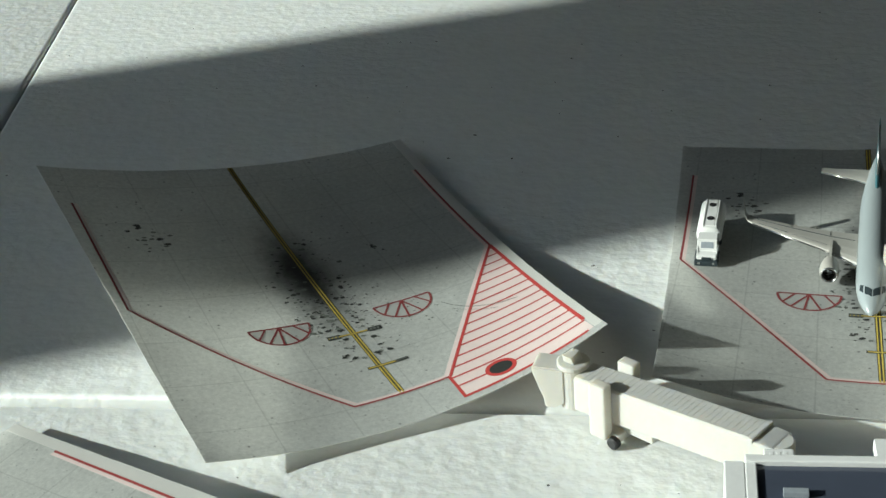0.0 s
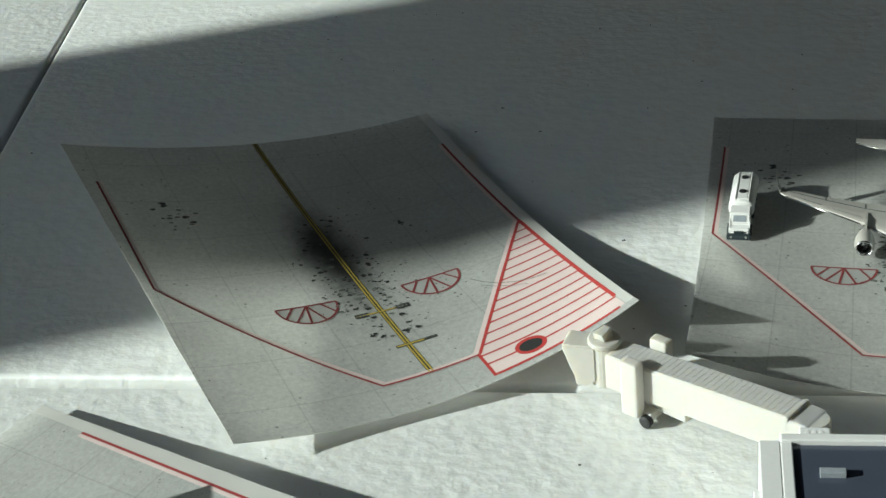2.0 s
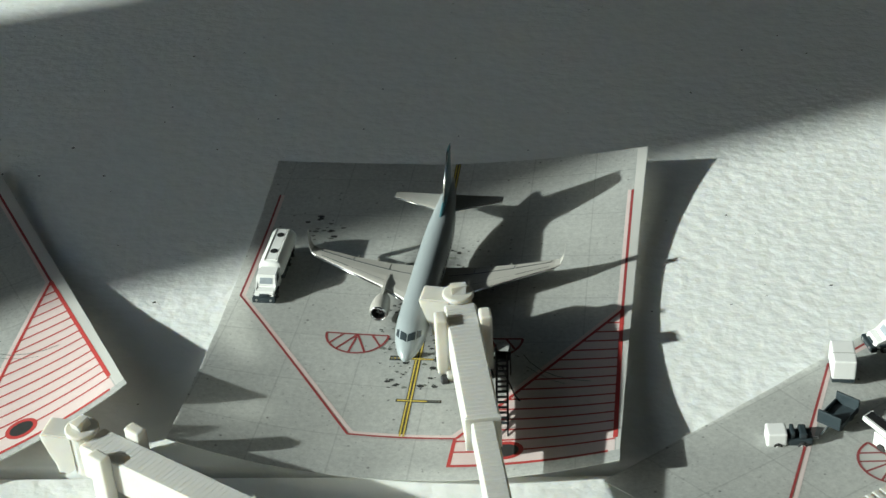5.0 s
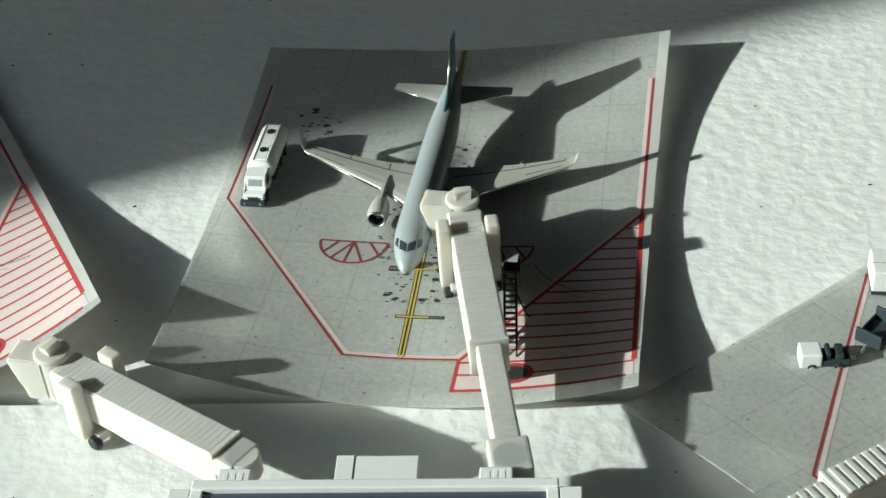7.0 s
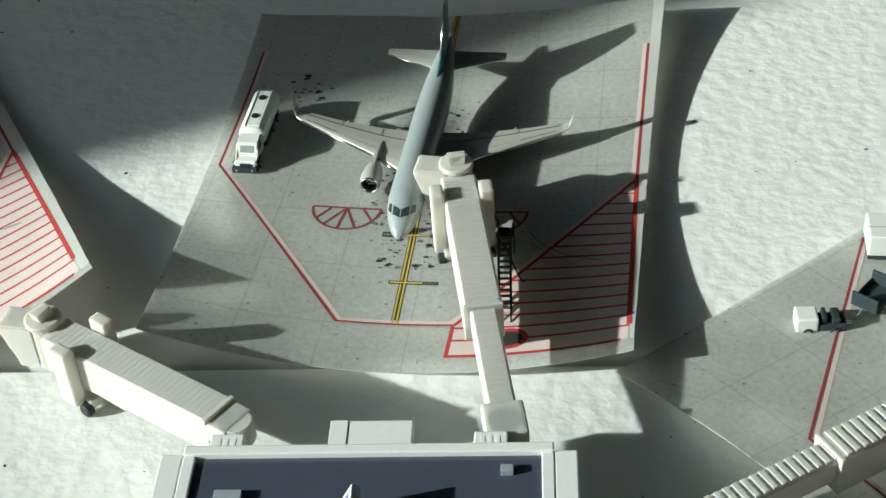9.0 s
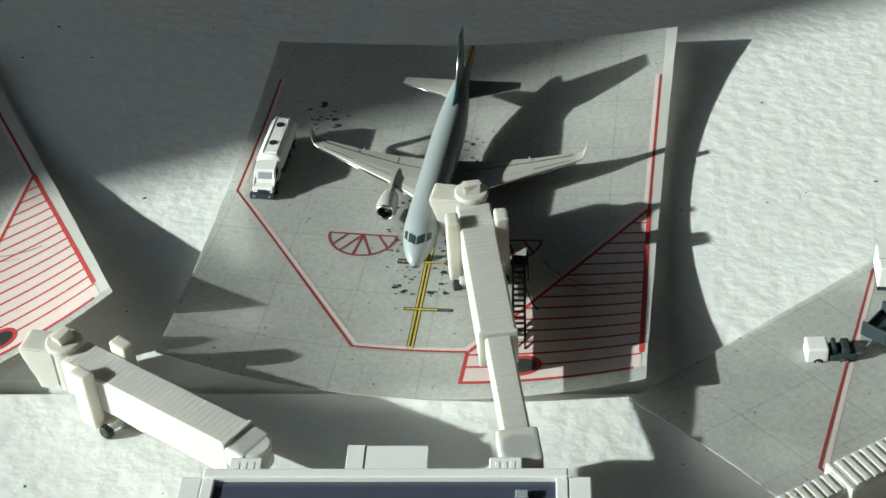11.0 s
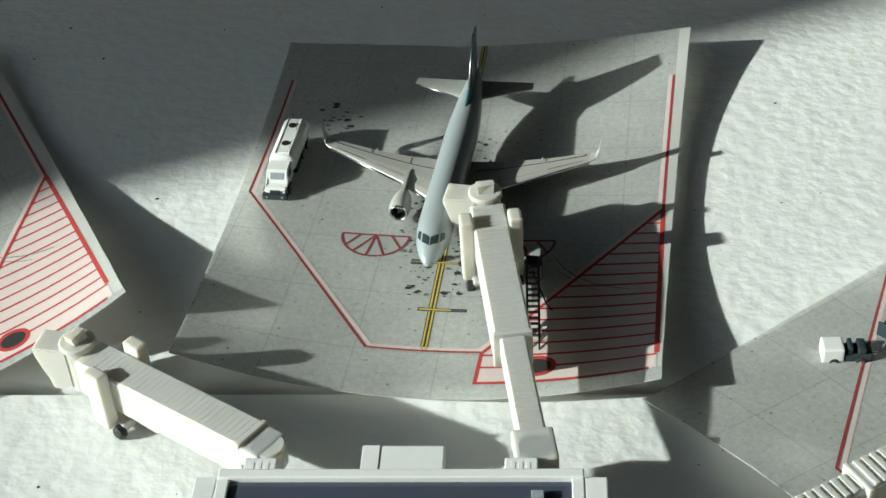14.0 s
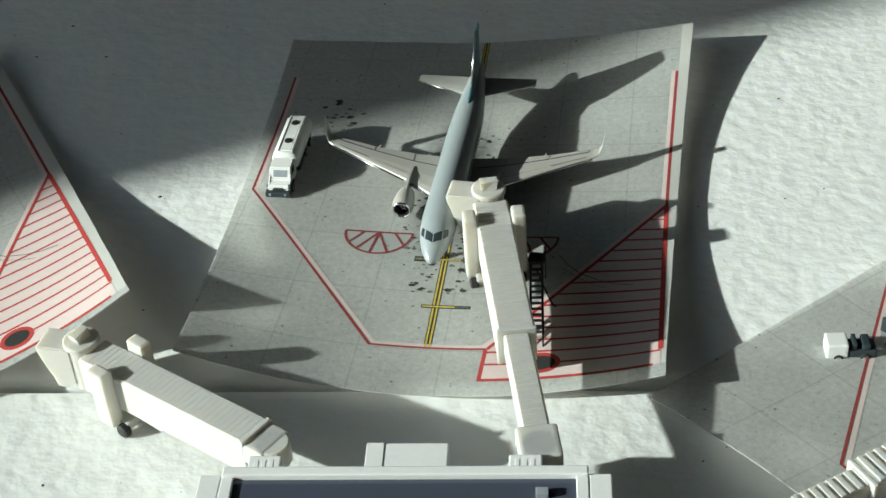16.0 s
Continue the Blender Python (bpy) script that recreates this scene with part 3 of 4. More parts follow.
def aircraft():
    a = empty("model_aircraft")
    tagged(a, "ice-blue die-cast model airliner with grey wings and teal fin", "model aircraft", "parked model aircraft")
    bm = fresh()
    loft(bm, [[fuse_at(y, 360 * i / 28) for i in range(28)] for y in [r[0] for r in FUSE[:-1]] + [FUSE[-1][0]]])
    part("fuselage", bm, HULL, a, smooth=True)
    bm = fresh()
    lathe(bm, (0, 30, 4.7), (0, 1, 0), (1, 0, 0), [(-6, 0.3), (-4, 2.2), (0, 3.2), (10, 3.2), (15, 2.3), (18, 0.3)], 18, True)
    part("belly_fairing", bm, BELLY, a, "warm grey belly fairing", smooth=True)
    for name, quad in (("windscreen", [(3.7, 2.5), (4.7, 37), (6.7, 31), (5.5, 2)]), ("windscreen", [(3.7, -2.5), (4.7, -37), (6.7, -31), (5.5, -2)]),
                       ("side_window", [(5.1, 43), (6.5, 61), (8.0, 53), (7.1, 37)]), ("side_window", [(5.1, -43), (6.5, -61), (8.0, -53), (7.1, -37)])):
        bm = fresh()
        hull_patch(bm, quad)
        part(name, bm, GLASS_DARK, a, "dark glazing")
    bm = fresh()
    for s in (-1, 1):
        for i in range(25):
            y = 16 + i * 1.72
            hull_patch(bm, [(y, s * 74), (y + 0.6, s * 74), (y + 0.6, s * 83), (y, s * 83)], 0.05, 1)
    part("cabin_windows", bm, GLASS_DARK, a)["kind"] = "stuff"
    for s in (-1, 1):
        for y in (11.5, 61.0):
            bm = fresh()
            for q in ([(y, s * 60), (y + 0.16, s * 60), (y + 0.16, s * 112), (y, s * 112)], [(y + 1.9, s * 60), (y + 2.06, s * 60), (y + 2.06, s * 112), (y + 1.9, s * 112)]):
                hull_patch(bm, q, 0.05, 3)
            part("door_outline", bm, BELLY, a)
    for s in (-1, 1):
        bm = fresh()
        rings = [foil(2.0 * s, 23.8, 43.5, 4.1, 2.2), foil(4.5 * s, 25.8, 43, 4.25, 2.0), foil(11.5 * s, 31.3, 43.2, 4.6, 1.4), foil(22 * s, 37.4, 44.8, 5.1, 0.95), foil(32.6 * s, 43.4, 47.6, 5.6, 0.6)]
        loft(bm, rings)
        part("wing", bm, WING_GREY, a, "light grey wing", smooth=False)
        bm = fresh()
        loft(bm, [foil(32.6 * s, 43.4, 47.6, 5.6, 0.6), foil(34.0 * s, 44.4, 47.9, 5.9, 0.5), foil(34.7 * s, 45.4, 48.2, 7.0, 0.45), foil(35.4 * s, 47.0, 48.9, 10.8, 0.3)])
        part("winglet", bm, WING_GREY, a, smooth=False)
        bm = fresh()
        for x0, x1, c0, c1 in ((5, 11.5, 0.72, 0.70), (11.5, 22, 0.70, 0.72), (22.4, 31.5, 0.72, 0.72)):
            def chord(x, c):
                tab = [(4.5, 25.8, 43, 4.25, 2.0), (11.5, 31.3, 43.2, 4.6, 1.4), (22, 37.4, 44.8, 5.1, 0.95), (32.6, 43.4, 47.6, 5.6, 0.6)]
                for p, q in zip(tab, tab[1:]):
                    if p[0] <= x <= q[0]:
                        k = (x - p[0]) / (q[0] - p[0])
                        le, te, z, t = [p[i] + (q[i] - p[i]) * k for i in (1, 2, 3, 4)]
                        return Vector((x * s, le + (te - le) * c, z + (t * 0.30 if c < 0.5 else t * 0.9 * (1 - c)) + 0.04))
            rod(bm, chord(x0, c0), chord(x1, c1), 0.11, 5)
            rod(bm, chord(x1, c1), chord(x1, 0.97), 0.08, 5)
            rod(bm, chord(x0 + 0.3, 0.24) + Vector((0, 0, 0.2)), chord(x1 - 0.3, 0.24) + Vector((0, 0, 0.1)), 0.07, 5)
        part("flap_gap", bm, CHASSIS, a)
        bm = fresh()
        for x in (8.0, 15.5, 21.0):
            lathe(bm, (x * s, 38.0 + x * 0.14, 3.6 + x * 0.045), (0, 1, 0.0), (1, 0, 0), [(0, 0.1), (1.0, 0.4), (4.2, 0.45), (5.3, 0.2)], 8, True)
        part("flap_fairings", bm, WING_GREY, a)
        bm = fresh()
        rod(bm, (4.2 * s, 25.6, 4.3), (11.5 * s, 31.2, 4.65), 0.34, 6)
        rod(bm, (11.5 * s, 31.2, 4.65), (32.6 * s, 43.3, 5.62), 0.26, 6)
        part("leading_edge", bm, METAL, a, "bare metal leading edge", smooth=True)
        # engine
        ex = 11.0 * s
        bm = fresh()
        lathe(bm, (ex, 21.0, 3.6), (0, 1, 0), (1, 0, 0), [(0.3, 2.25), (1.2, 2.5), (3.0, 2.6), (5.5, 2.3), (7.5, 1.75)], 22)
        eng = part("nacelle", bm, WING_GREY, a, "light grey engine nacelle", smooth=True)
        bm = fresh()
        lathe(bm, (ex, 21.0, 3.6), (0, 1, 0), (1, 0, 0), [(0.35, 2.27), (0.05, 2.2), (-0.05, 2.05), (0.1, 1.85), (0.6, 1.78)], 22)
        part("intake_lip", bm, METAL, eng, "bare metal intake lip", smooth=True)
        bm = fresh()
        lathe(bm, (ex, 21.0, 3.6), (0, 1, 0), (1, 0, 0), [(0.6, 1.78), (2.2, 1.7), (2.3, 0.01)], 22)
        part("intake_duct", bm, HOLE, eng)
        bm = fresh()
        for i in range(9):
            t = 2 * math.pi * i / 9
            rod(bm, (ex, 22.6, 3.5), (ex + 1.6 * math.cos(t), 22.9, 3.5 + 1.6 * math.sin(t)), 0.15, 4)
        lathe(bm, (ex, 21.8, 3.5), (0, 1, 0), (1, 0, 0), [(0, 0.02), (0.4, 0.3), (0.9, 0.45)], 10)
        part("fan", bm, METAL, eng)
        bm = fresh()
        lathe(bm, (ex, 28.2, 3.5), (0, 1, 0), (1, 0, 0), [(0, 1.3), (2.2, 0.8), (3.6, 0.1)], 14, True)
        part("exhaust_cone", bm, BELLY, eng, smooth=True)
        bm = fresh()
        prism(bm, [(23, 5.3), (24.5, 5.7), (32, 6.2), (37, 5.4), (31, 4.2)], ex - 0.35, ex + 0.35)
        part("pylon", bm, WING_GREY, a)
        # tailplane
        bm = fresh()
        loft(bm, [foil(0.6 * s, 63.2, 73.2, 8.9, 1.1), foil(2.5 * s, 64.1, 73.0, 8.8, 1.0), foil(15.4 * s, 70.0, 73.2, 8.8, 0.4)])
        part("tailplane", bm, WING_GREY, a)
        bm = fresh()
        rod(bm, (3 * s, 64.4, 8.9), (15.4 * s, 70.0, 8.9), 0.2, 6)
        part("tailplane_edge", bm, METAL, a, smooth=True)
        # main gear
        bm = fresh()
        rod(bm, (3.6 * s, 39, 5), (3.9 * s, 39, 1.4), 0.35)
        part("gear_leg", bm, METAL, a)
        bm = fresh()
        wheel(bm, 3.2 * s, 39, 1.25, 1.25, 0.7)
        wheel(bm, 4.5 * s, 39, 1.25, 1.25, 0.7)
        part("gear_wheels", bm, RUBBER, a)
    bm = fresh()
    loft(bm, [foil(0, 55, 75.5, 11.0, 1.3, True), foil(0, 62.0, 75.8, 12.8, 1.2, True), foil(0, 67.2, 76.6, 18.0, 0.9, True), foil(0, 72.2, 77.2, 23.4, 0.5, True)])
    part("fin", bm, TEAL, a, "teal fin with pale edge")
    bm = fresh()
    rod(bm, (0, 62.0, 12.9), (0, 72.2, 23.4), 0.28, 6)
    part("fin_edge", bm, METAL, a, smooth=True)
    bm = fresh()
    for i in range(5):
        z = 15.2 + i * 1.6
        for s in (-1, 1):
            y = 67.6 + i * 1.25
            vs = [bm.verts.new((s * (0.50 - i * 0.03), y + dy, z + dz)) for dy, dz in ((0, 0), (3.5, 0.9), (3.9, 1.5), (0.6, 0.7))]
            bm.faces.new(vs)
    part("fin_pattern", bm, HULL, a, "pale blue strokes")
    bm = fresh()
    rod(bm, (0, 9, 5), (0, 8.6, 1), 0.3)
    part("nose_gear_leg", bm, METAL, a)
    bm = fresh()
    wheel(bm, -0.5, 8.6, 0.95, 0.95, 0.5)
    wheel(bm, 0.5, 8.6, 0.95, 0.95, 0.5)
    part("nose_wheels", bm, RUBBER, a)
    return a


# ---- boarding bridges ----
def tunnel(bm, x0, x1, y0, y1, za0, za1, height):
    """A sloping box whose roof goes from za0 at y0 to za1 at y1."""
    r = 0.5
    def sect(y, top):
        b = top - height
        return [(x0 + r, y, top), (x1 - r, y, top), (x1, y, top - r), (x1, y, b + 0.4), (x1 - 0.4, y, b), (x0 + 0.4, y, b), (x0, y, b + 0.4), (x0, y, top - r)]
    return loft(bm, [sect(y0, za0), sect(y1, za1)])


def roof_ribs(bm, x0, x1, y0, y1, za0, za1, pitch, rib_h):
    n = int((y1 - y0) / pitch)
    for i in range(n):
        ya = y0 + (i + 0.15) * (y1 - y0) / n
        yb = ya + 0.62 * (y1 - y0) / n
        za, zb = [za0 + (za1 - za0) * (q - y0) / (y1 - y0) for q in (ya, yb)]
        loft(bm, [[(x0 + 0.4, ya, za - 0.3), (x1 - 0.4, ya, za - 0.3), (x1 - 0.5, ya + 0.1, za + rib_h), (x0 + 0.5, ya + 0.1, za + rib_h)],
                  [(x0 + 0.4, yb, zb - 0.3), (x1 - 0.4, yb, zb - 0.3), (x1 - 0.5, yb - 0.1, zb + rib_h), (x0 + 0.5, yb - 0.1, zb + rib_h)]])
    return bm


def boarding_bridge(base, tip, step, swing, zr=11.0, zt=15.0, label="ivory printed-resin boarding bridge with ribbed roof", rib_h=0.10, ears=11.0, width=8.0, pitch=1.4, ear_top=1.3, square=True):
    """base: rotunda, tip: the cab's turret, both (x, y); step: share of the length where the wide tunnel begins; swing: degrees by which the hood turns to its left."""
    b, t = Vector(base), Vector(tip)
    d = t - b
    n = d.length
    o = empty("boarding_bridge", b.x, b.y, 0, math.degrees(math.atan2(d.y, d.x)) - 90)
    tagged(o, label, "boarding bridge", "boarding bridges at the terminal")
    h = width / 2
    # rotunda on its foot
    bm = fresh()
    lathe(bm, (0, 0, 0), (0, 0, 1), (1, 0, 0), [(0, 1.8), (0.4, 1.8), (0.5, 0.9), (zr - 4.4, 0.9)], 20, True)
    part("foot", bm, RESIN, o, smooth=False)
    bm = fresh()
    lathe(bm, (0, 0, 0), (0, 0, 1), (1, 0, 0), [(zr - 4.6, 3.5), (zr - 0.4, 3.5), (zr, 3.1), (zr, 0.01)], 24)
    box(bm, -4.1, 4.1, -3.6 if square else -1.0, 5.0, zr - 4.8, zr + 0.1, 0.9, 3)
    part("rotunda", bm, RESIN, o)
    ys = n * step
    zs = zr + (zt - zr) * step
    if step > 0.12:
        inner = part("inner_tunnel", tunnel(fresh(), -2.75, 2.75, 3.5, ys + 1, zr - 0.3, zs - 1.0, 5.6), RESIN, o)
        part("roof_ribs", roof_ribs(fresh(), -2.75, 2.75, 3.5, ys + 1, zr - 0.3, zs - 1.0, pitch, rib_h), RESIN, inner)["kind"] = "stuff"
        y0 = ys
    else:
        y0 = 4.2
        zs = zr + 0.6
    outer = part("outer_tunnel", tunnel(fresh(), -h, h, y0, n - 3.2, zs, zt, 9.2), RESIN, o)
    part("roof_ribs", roof_ribs(fresh(), -h, h, y0 + 1, n - 4.5, zs + (zt - zs) / (n - 3.2 - y0), zt - (zt - zs) * 1.3 / (n - 3.2 - y0), pitch, rib_h), RESIN, outer)["kind"] = "stuff"
    bm = box(fresh(), -h - 0.12, h + 0.12, y0 - 0.3, y0 + 0.6, zs - 9.0, zs + 0.12, 0.2)
    part("end_collar", bm, RESIN, o)
    # turret and hood
    bm = fresh()
    lathe(bm, (0, n, 0), (0, 0, 1), (1, 0, 0), [(zt - 10.5, 3.4), (zt - 0.2, 3.4), (zt + 0.4, 3.9), (zt + 1.3, 3.9), (zt + 1.5, 3.6), (zt + 1.5, 0.01)], 26, True)
    turret = part("turret", bm, RESIN, o)
    bm = fresh()
    loft(bm, [[(-1.6, n - 1.4, zt + 1.4), (1.8, n - 1.4, zt + 1.4), (1.8, n + 1.6, zt + 1.4), (-1.6, n + 1.6, zt + 1.4)],
              [(-1.9, n - 0.9, zt + 3.2), (2.1, n - 0.2, zt + 3.2), (2.1, n + 1.6, zt + 3.2), (-1.9, n + 1.6, zt + 3.2)]])
    part("beacon", bm, RESIN, turret)
    bm = fresh()
    prism(bm, [(1.5, zt + 0.5), (9.4, zt + 0.5), (9.3, zt - 1.4), (8.3, zt - 3.4), (7.3, zt - 5.4), (6.7, zt - 7.8), (6.5, zt - 10.6), (3.6, zt - 10.6), (3.0, zt - 9.2), (1.5, zt - 9.0)], -3.3, 3.3)
    bmesh.ops.bevel(bm, geom=[e for e in bm.edges], offset=0.35, segments=2, affect="EDGES", clamp_overlap=True)
    bmesh.ops.rotate(bm, verts=bm.verts, cent=(0, 0, 0), matrix=Matrix.Rotation(radians(swing), 3, "Z"))
    bmesh.ops.translate(bm, verts=bm.verts, vec=(0, n, 0))
    part("hood", bm, RESIN, o)
    # lifting columns and bogie
    if ears:
        yc = n - ears
        for s in (-1, 1):
            bm = box(fresh(), s * (h + 1.5) - 1.5, s * (h + 1.5) + 1.5, yc - 2.3, yc + 2.3, 2.2, zt + ear_top, 0.6)
            part("lift_column", bm, RESIN, o)
        part("bogie", box(fresh(), -h - 1, h + 1, yc - 4.6, yc + 1.6, 1.2, 3.4, 0.5), RESIN, o)
        part("truss_beam", box(fresh(), -2.2, 2.2, yc - 12, yc - 1, zt - 11.0, zt - 8.6, 0.4), RESIN, o)
        for s in (-1, 1):
            bm = fresh()
            wheel(bm, s * (h + 1.5), yc - 3.6, 1.55, 1.55, 2.0)
            part("bogie_wheel", bm, RUBBER, o, "black bogie wheel")
    return o


def wire_stairs(top, foot, width=2.6, label="black wire service stairs leaning beside the boarding bridge"):
    """Fine black stairs between a landing and the ground, both (x, y, z)."""
    o = empty("service_stairs", foot[0], foot[1], foot[2])
    tagged(o, label, "stairs", "service stairs of the bridges")
    T = Vector(top) - Vector(foot)
    side = Vector((-T.y, T.x, 0)).normalized() * width / 2
    for s in (-1, 1):
        bm = fresh()
        rod(bm, side * s, T + side * s, 0.28, 6)
        rod(bm, side * s + Vector((0, 0, 1.8)), T + side * s + Vector((0, 0, 2.2)), 0.2, 6)
        for i in range(9):
            p = T * (i / 8) + side * s
            rod(bm, p, p + Vector((0, 0, 1.9)), 0.13, 5)
        part("railing", bm, HOLE, o)
    for i in range(16):
        p = T * ((i + 0.5) / 16)
        bm = fresh()
        rod(bm, p - side, p + side, 0.33, 5)
        part("tread", bm, CHASSIS, o)
    bm = box(fresh(), T.x - 1.9, T.x + 1.9, T.y - 0.2, T.y + 3.0, T.z - 0.3, T.z + 0.1, 0.1)
    part("landing", bm, HOLE, o)
    bm = fresh()
    for dx in (-1.7, 1.7):
        rod(bm, (T.x + dx, T.y + 2.6, 0), (T.x + dx, T.y + 2.6, T.z + 2.2), 0.16, 5)
        rod(bm, (T.x + dx, T.y, T.z + 2.1), (T.x + dx, T.y + 2.8, T.z + 2.1), 0.16, 5)
    part("landing_post", bm, HOLE, o)
    return o


# ---- ground vehicles ----
def fuel_truck(x, y, z, turn):
    o = empty("fuel_truck", x, y, z, turn)
    tagged(o, "white model fuel tanker truck with dark chassis", "model truck", "fuel trucks on the apron")
    # the cab looks to -y
    part("chassis", box(fresh(), -2.6, 2.6, -1.0, 25.8, 1.0, 2.2, 0.2), CHASSIS, o, "dark slate chassis")
    bm = fresh()
    prism(bm, [(0.2, 1.3), (-0.2, 2.6), (0.3, 3.3), (2.6, 3.6), (4.0, 6.2), (8.2, 6.4), (8.6, 5.6), (8.6, 1.6)], -2.75, 2.75)
    bmesh.ops.bevel(bm, geom=list(bm.edges), offset=0.3, segments=2, affect="EDGES", clamp_overlap=True)
    part("cab", bm, TRUCK_WHITE, o)
    bm = fresh()
    vs = [bm.verts.new(p) for p in ((-1.75, 2.85, 4.2), (1.75, 2.85, 4.2), (1.65, 3.62, 5.75), (-1.65, 3.62, 5.75))]
    bm.faces.new(vs)
    part("windscreen", bm, CLEAR_GREY, o, "grey windscreen")
    for s in (-1, 1):
        bm = fresh()
        vs = [bm.verts.new((s * 2.79, q, w)) for q, w in ((3.6, 4.0), (6.4, 4.0), (6.4, 5.8), (4.5, 5.8))]
        bm.faces.new(vs)
        part("side_window", bm, GLASS_DARK, o)
    part("bumper", box(fresh(), -3.2, 3.2, -1.2, 0.5, 0.8, 2.3, 0.35), CHASSIS, o, "dark bumper")
    for s in (-1, 1):
        bm = fresh()
        lathe(bm, (s * 1.95, -1.28, 1.75), (0, 1, 0), (1, 0, 0), [(0, 0.01), (0, 0.34), (0.25, 0.4)], 12)
        part("headlight", bm, METAL, o, "small bright headlight")
        part("mudguard", box(fresh(), s * 2.9 - 0.35, s * 2.9 + 0.35, 0.9, 4.4, 2.1, 2.8, 0.3), CHASSIS, o)
        part("side_tank", box(fresh(), s * 2.75 - 0.55, s * 2.75 + 0.55, 10.0, 15.0, 1.2, 2.7, 0.3), CHASSIS, o)
    part("grille", box(fresh(), -1.3, 1.3, -0.35, 0.2, 2.35, 2.95, 0.1), CHASSIS, o)
    bm = fresh()
    loft(bm, [ring((0, yy, 4.7), (3.5 * k, 0, 0), (0, 0, 2.5 * k), 24, 0.75) for yy, k in ((8.8, 0.8), (9.1, 0.97), (9.6, 1), (25.2, 1), (25.8, 0.96), (26.1, 0.8))])
    tank = part("tank", bm, TRUCK_WHITE, o, smooth=True)
    for q in (-1.75, 1.75):
        part("edge_rail", box(fresh(), q - 0.16, q + 0.16, 9.8, 25.4, 6.9, 7.55, 0.06), TRUCK_WHITE, tank)
    part("walkway", box(fresh(), -1.4, 1.4, 10, 25.2, 7.0, 7.4, 0.12), TRUCK_WHITE, tank)
    for yy in (14.0, 22.0):
        bm = fresh()
        lathe(bm, (0, yy, 7.35), (0, 0, 1), (1, 0, 0), [(0, 1.0), (0.25, 1.0), (0.3, 0.01)], 16)
        part("manhole", bm, HOLE, tank, "black manhole")
    for yy in (2.6, 18.0, 22.5):
        for s in (-1, 1):
            bm = fresh()
            wheel(bm, s * 2.7, yy, 1.25, 1.25, 1.0)
            w = part("wheel", bm, RUBBER, o)
            bm = fresh()
            lathe(bm, (s * 3.2, yy, 1.25), (s, 0, 0), (0, 1, 0), [(0, 0.6), (0.06, 0.5), (0.06, 0.01)], 10)
            part("hub", bm, METAL, w)
    return o


def tow_tractor(x, y, z, turn):
    o = empty("tow_tractor", x, y, z, turn)
    tagged(o, "white and slate model baggage tow tractor", "model tractor")
    # the nose looks to -x
    bm = box(fresh(), 0, 4.6, -2.3, 2.3, 0.9, 4.6, 0.55, 3)
    part("front_body", bm, TRUCK_WHITE, o)
    bm = box(fresh(), 4.8, 10.6, -2.1, 2.1, 0.9, 2.9, 0.5)
    part("rear_body", bm, CHASSIS, o, "dark slate rear body")
    bm = box(fresh(), 5.4, 6.4, -1.7, 1.7, 2.8, 4.6, 0.3)
    box(bm, 7.4, 9.2, -1.9, 1.9, 2.8, 4.3, 0.4)
    part("seat", bm, CHASSIS, o)
    bm = fresh()
    rod(bm, (10.4, 0, 1.6), (12.0, 0, 1.5), 0.4)
    part("tow_hook", bm, METAL, o)
    for q in (2.6, 8.2):
        for s in (-1, 1):
            bm = fresh()
            lathe(bm, (q, s * 1.7, 1.05), (0, s, 0), (1, 0, 0), [(0, 1.05), (0.8, 1.05), (0.85, 0.6)], 14, True)
            w = part("wheel", bm, RUBBER, o)
            bm = fresh()
            lathe(bm, (q, s * 2.55, 1.05), (0, s, 0), (1, 0, 0), [(0, 0.6), (0.1, 0.5), (0.12, 0.01)], 10)
            part("hub", bm, METAL, w, "bright hub")
    return o


def baggage_dolly(x, y, z, turn):
    o = empty("baggage_dolly", x, y, z, turn)
    tagged(o, "open slate-grey model baggage dolly", "model cart")
    part("deck", box(fresh(), -3, 3, 0, 9, 1.6, 2.1, 0.15), CHASSIS, o)
    for q in (0.0, 8.5):
        part("end_board", box(fresh(), -3, 3, q, q + 0.6, 2.0, 5.2, 0.2), CHASSIS, o)
    for s in (-1, 1):
        part("side_rail", box(fresh(), s * 2.8 - 0.2, s * 2.8 + 0.2, 0.6, 8.5, 2.0, 3.2, 0.15), CHASSIS, o)
    part("drawbar", rod(fresh(), (0, 0.2, 1.5), (0, -3.4, 1.3), 0.3), METAL, o)
    for q in (2, 7):
        for s in (-1, 1):
            bm = fresh()
            wheel(bm, s * 2.3, q, 0.9, 0.9, 0.8)
            part("wheel", bm, RUBBER, o)
    return o


def covered_dolly(x, y, z, turn):
    o = empty("covered_dolly", x, y, z, turn)
    tagged(o, "white closed model baggage cart on dark wheels", "model cart")
    part("base", box(fresh(), -2.7, 2.7, 0, 8.6, 1.0, 2.0, 0.2), CHASSIS, o)
    part("canopy", box(fresh(), -2.8, 2.8, -0.1, 8.7, 2.0, 7.4, 0.5, 3), TRUCK_WHITE, o)
    part("roof_seam", box(fresh(), -2.7, 2.7, 3.4, 3.6, 7.3, 7.48), BELLY, o)
    for q in (1.8, 6.8):
        for s in (-1, 1):
            bm = fresh()
            wheel(bm, s * 2.1, q, 0.95, 0.95, 0.8)
            part("wheel", bm, RUBBER, o)
    return o


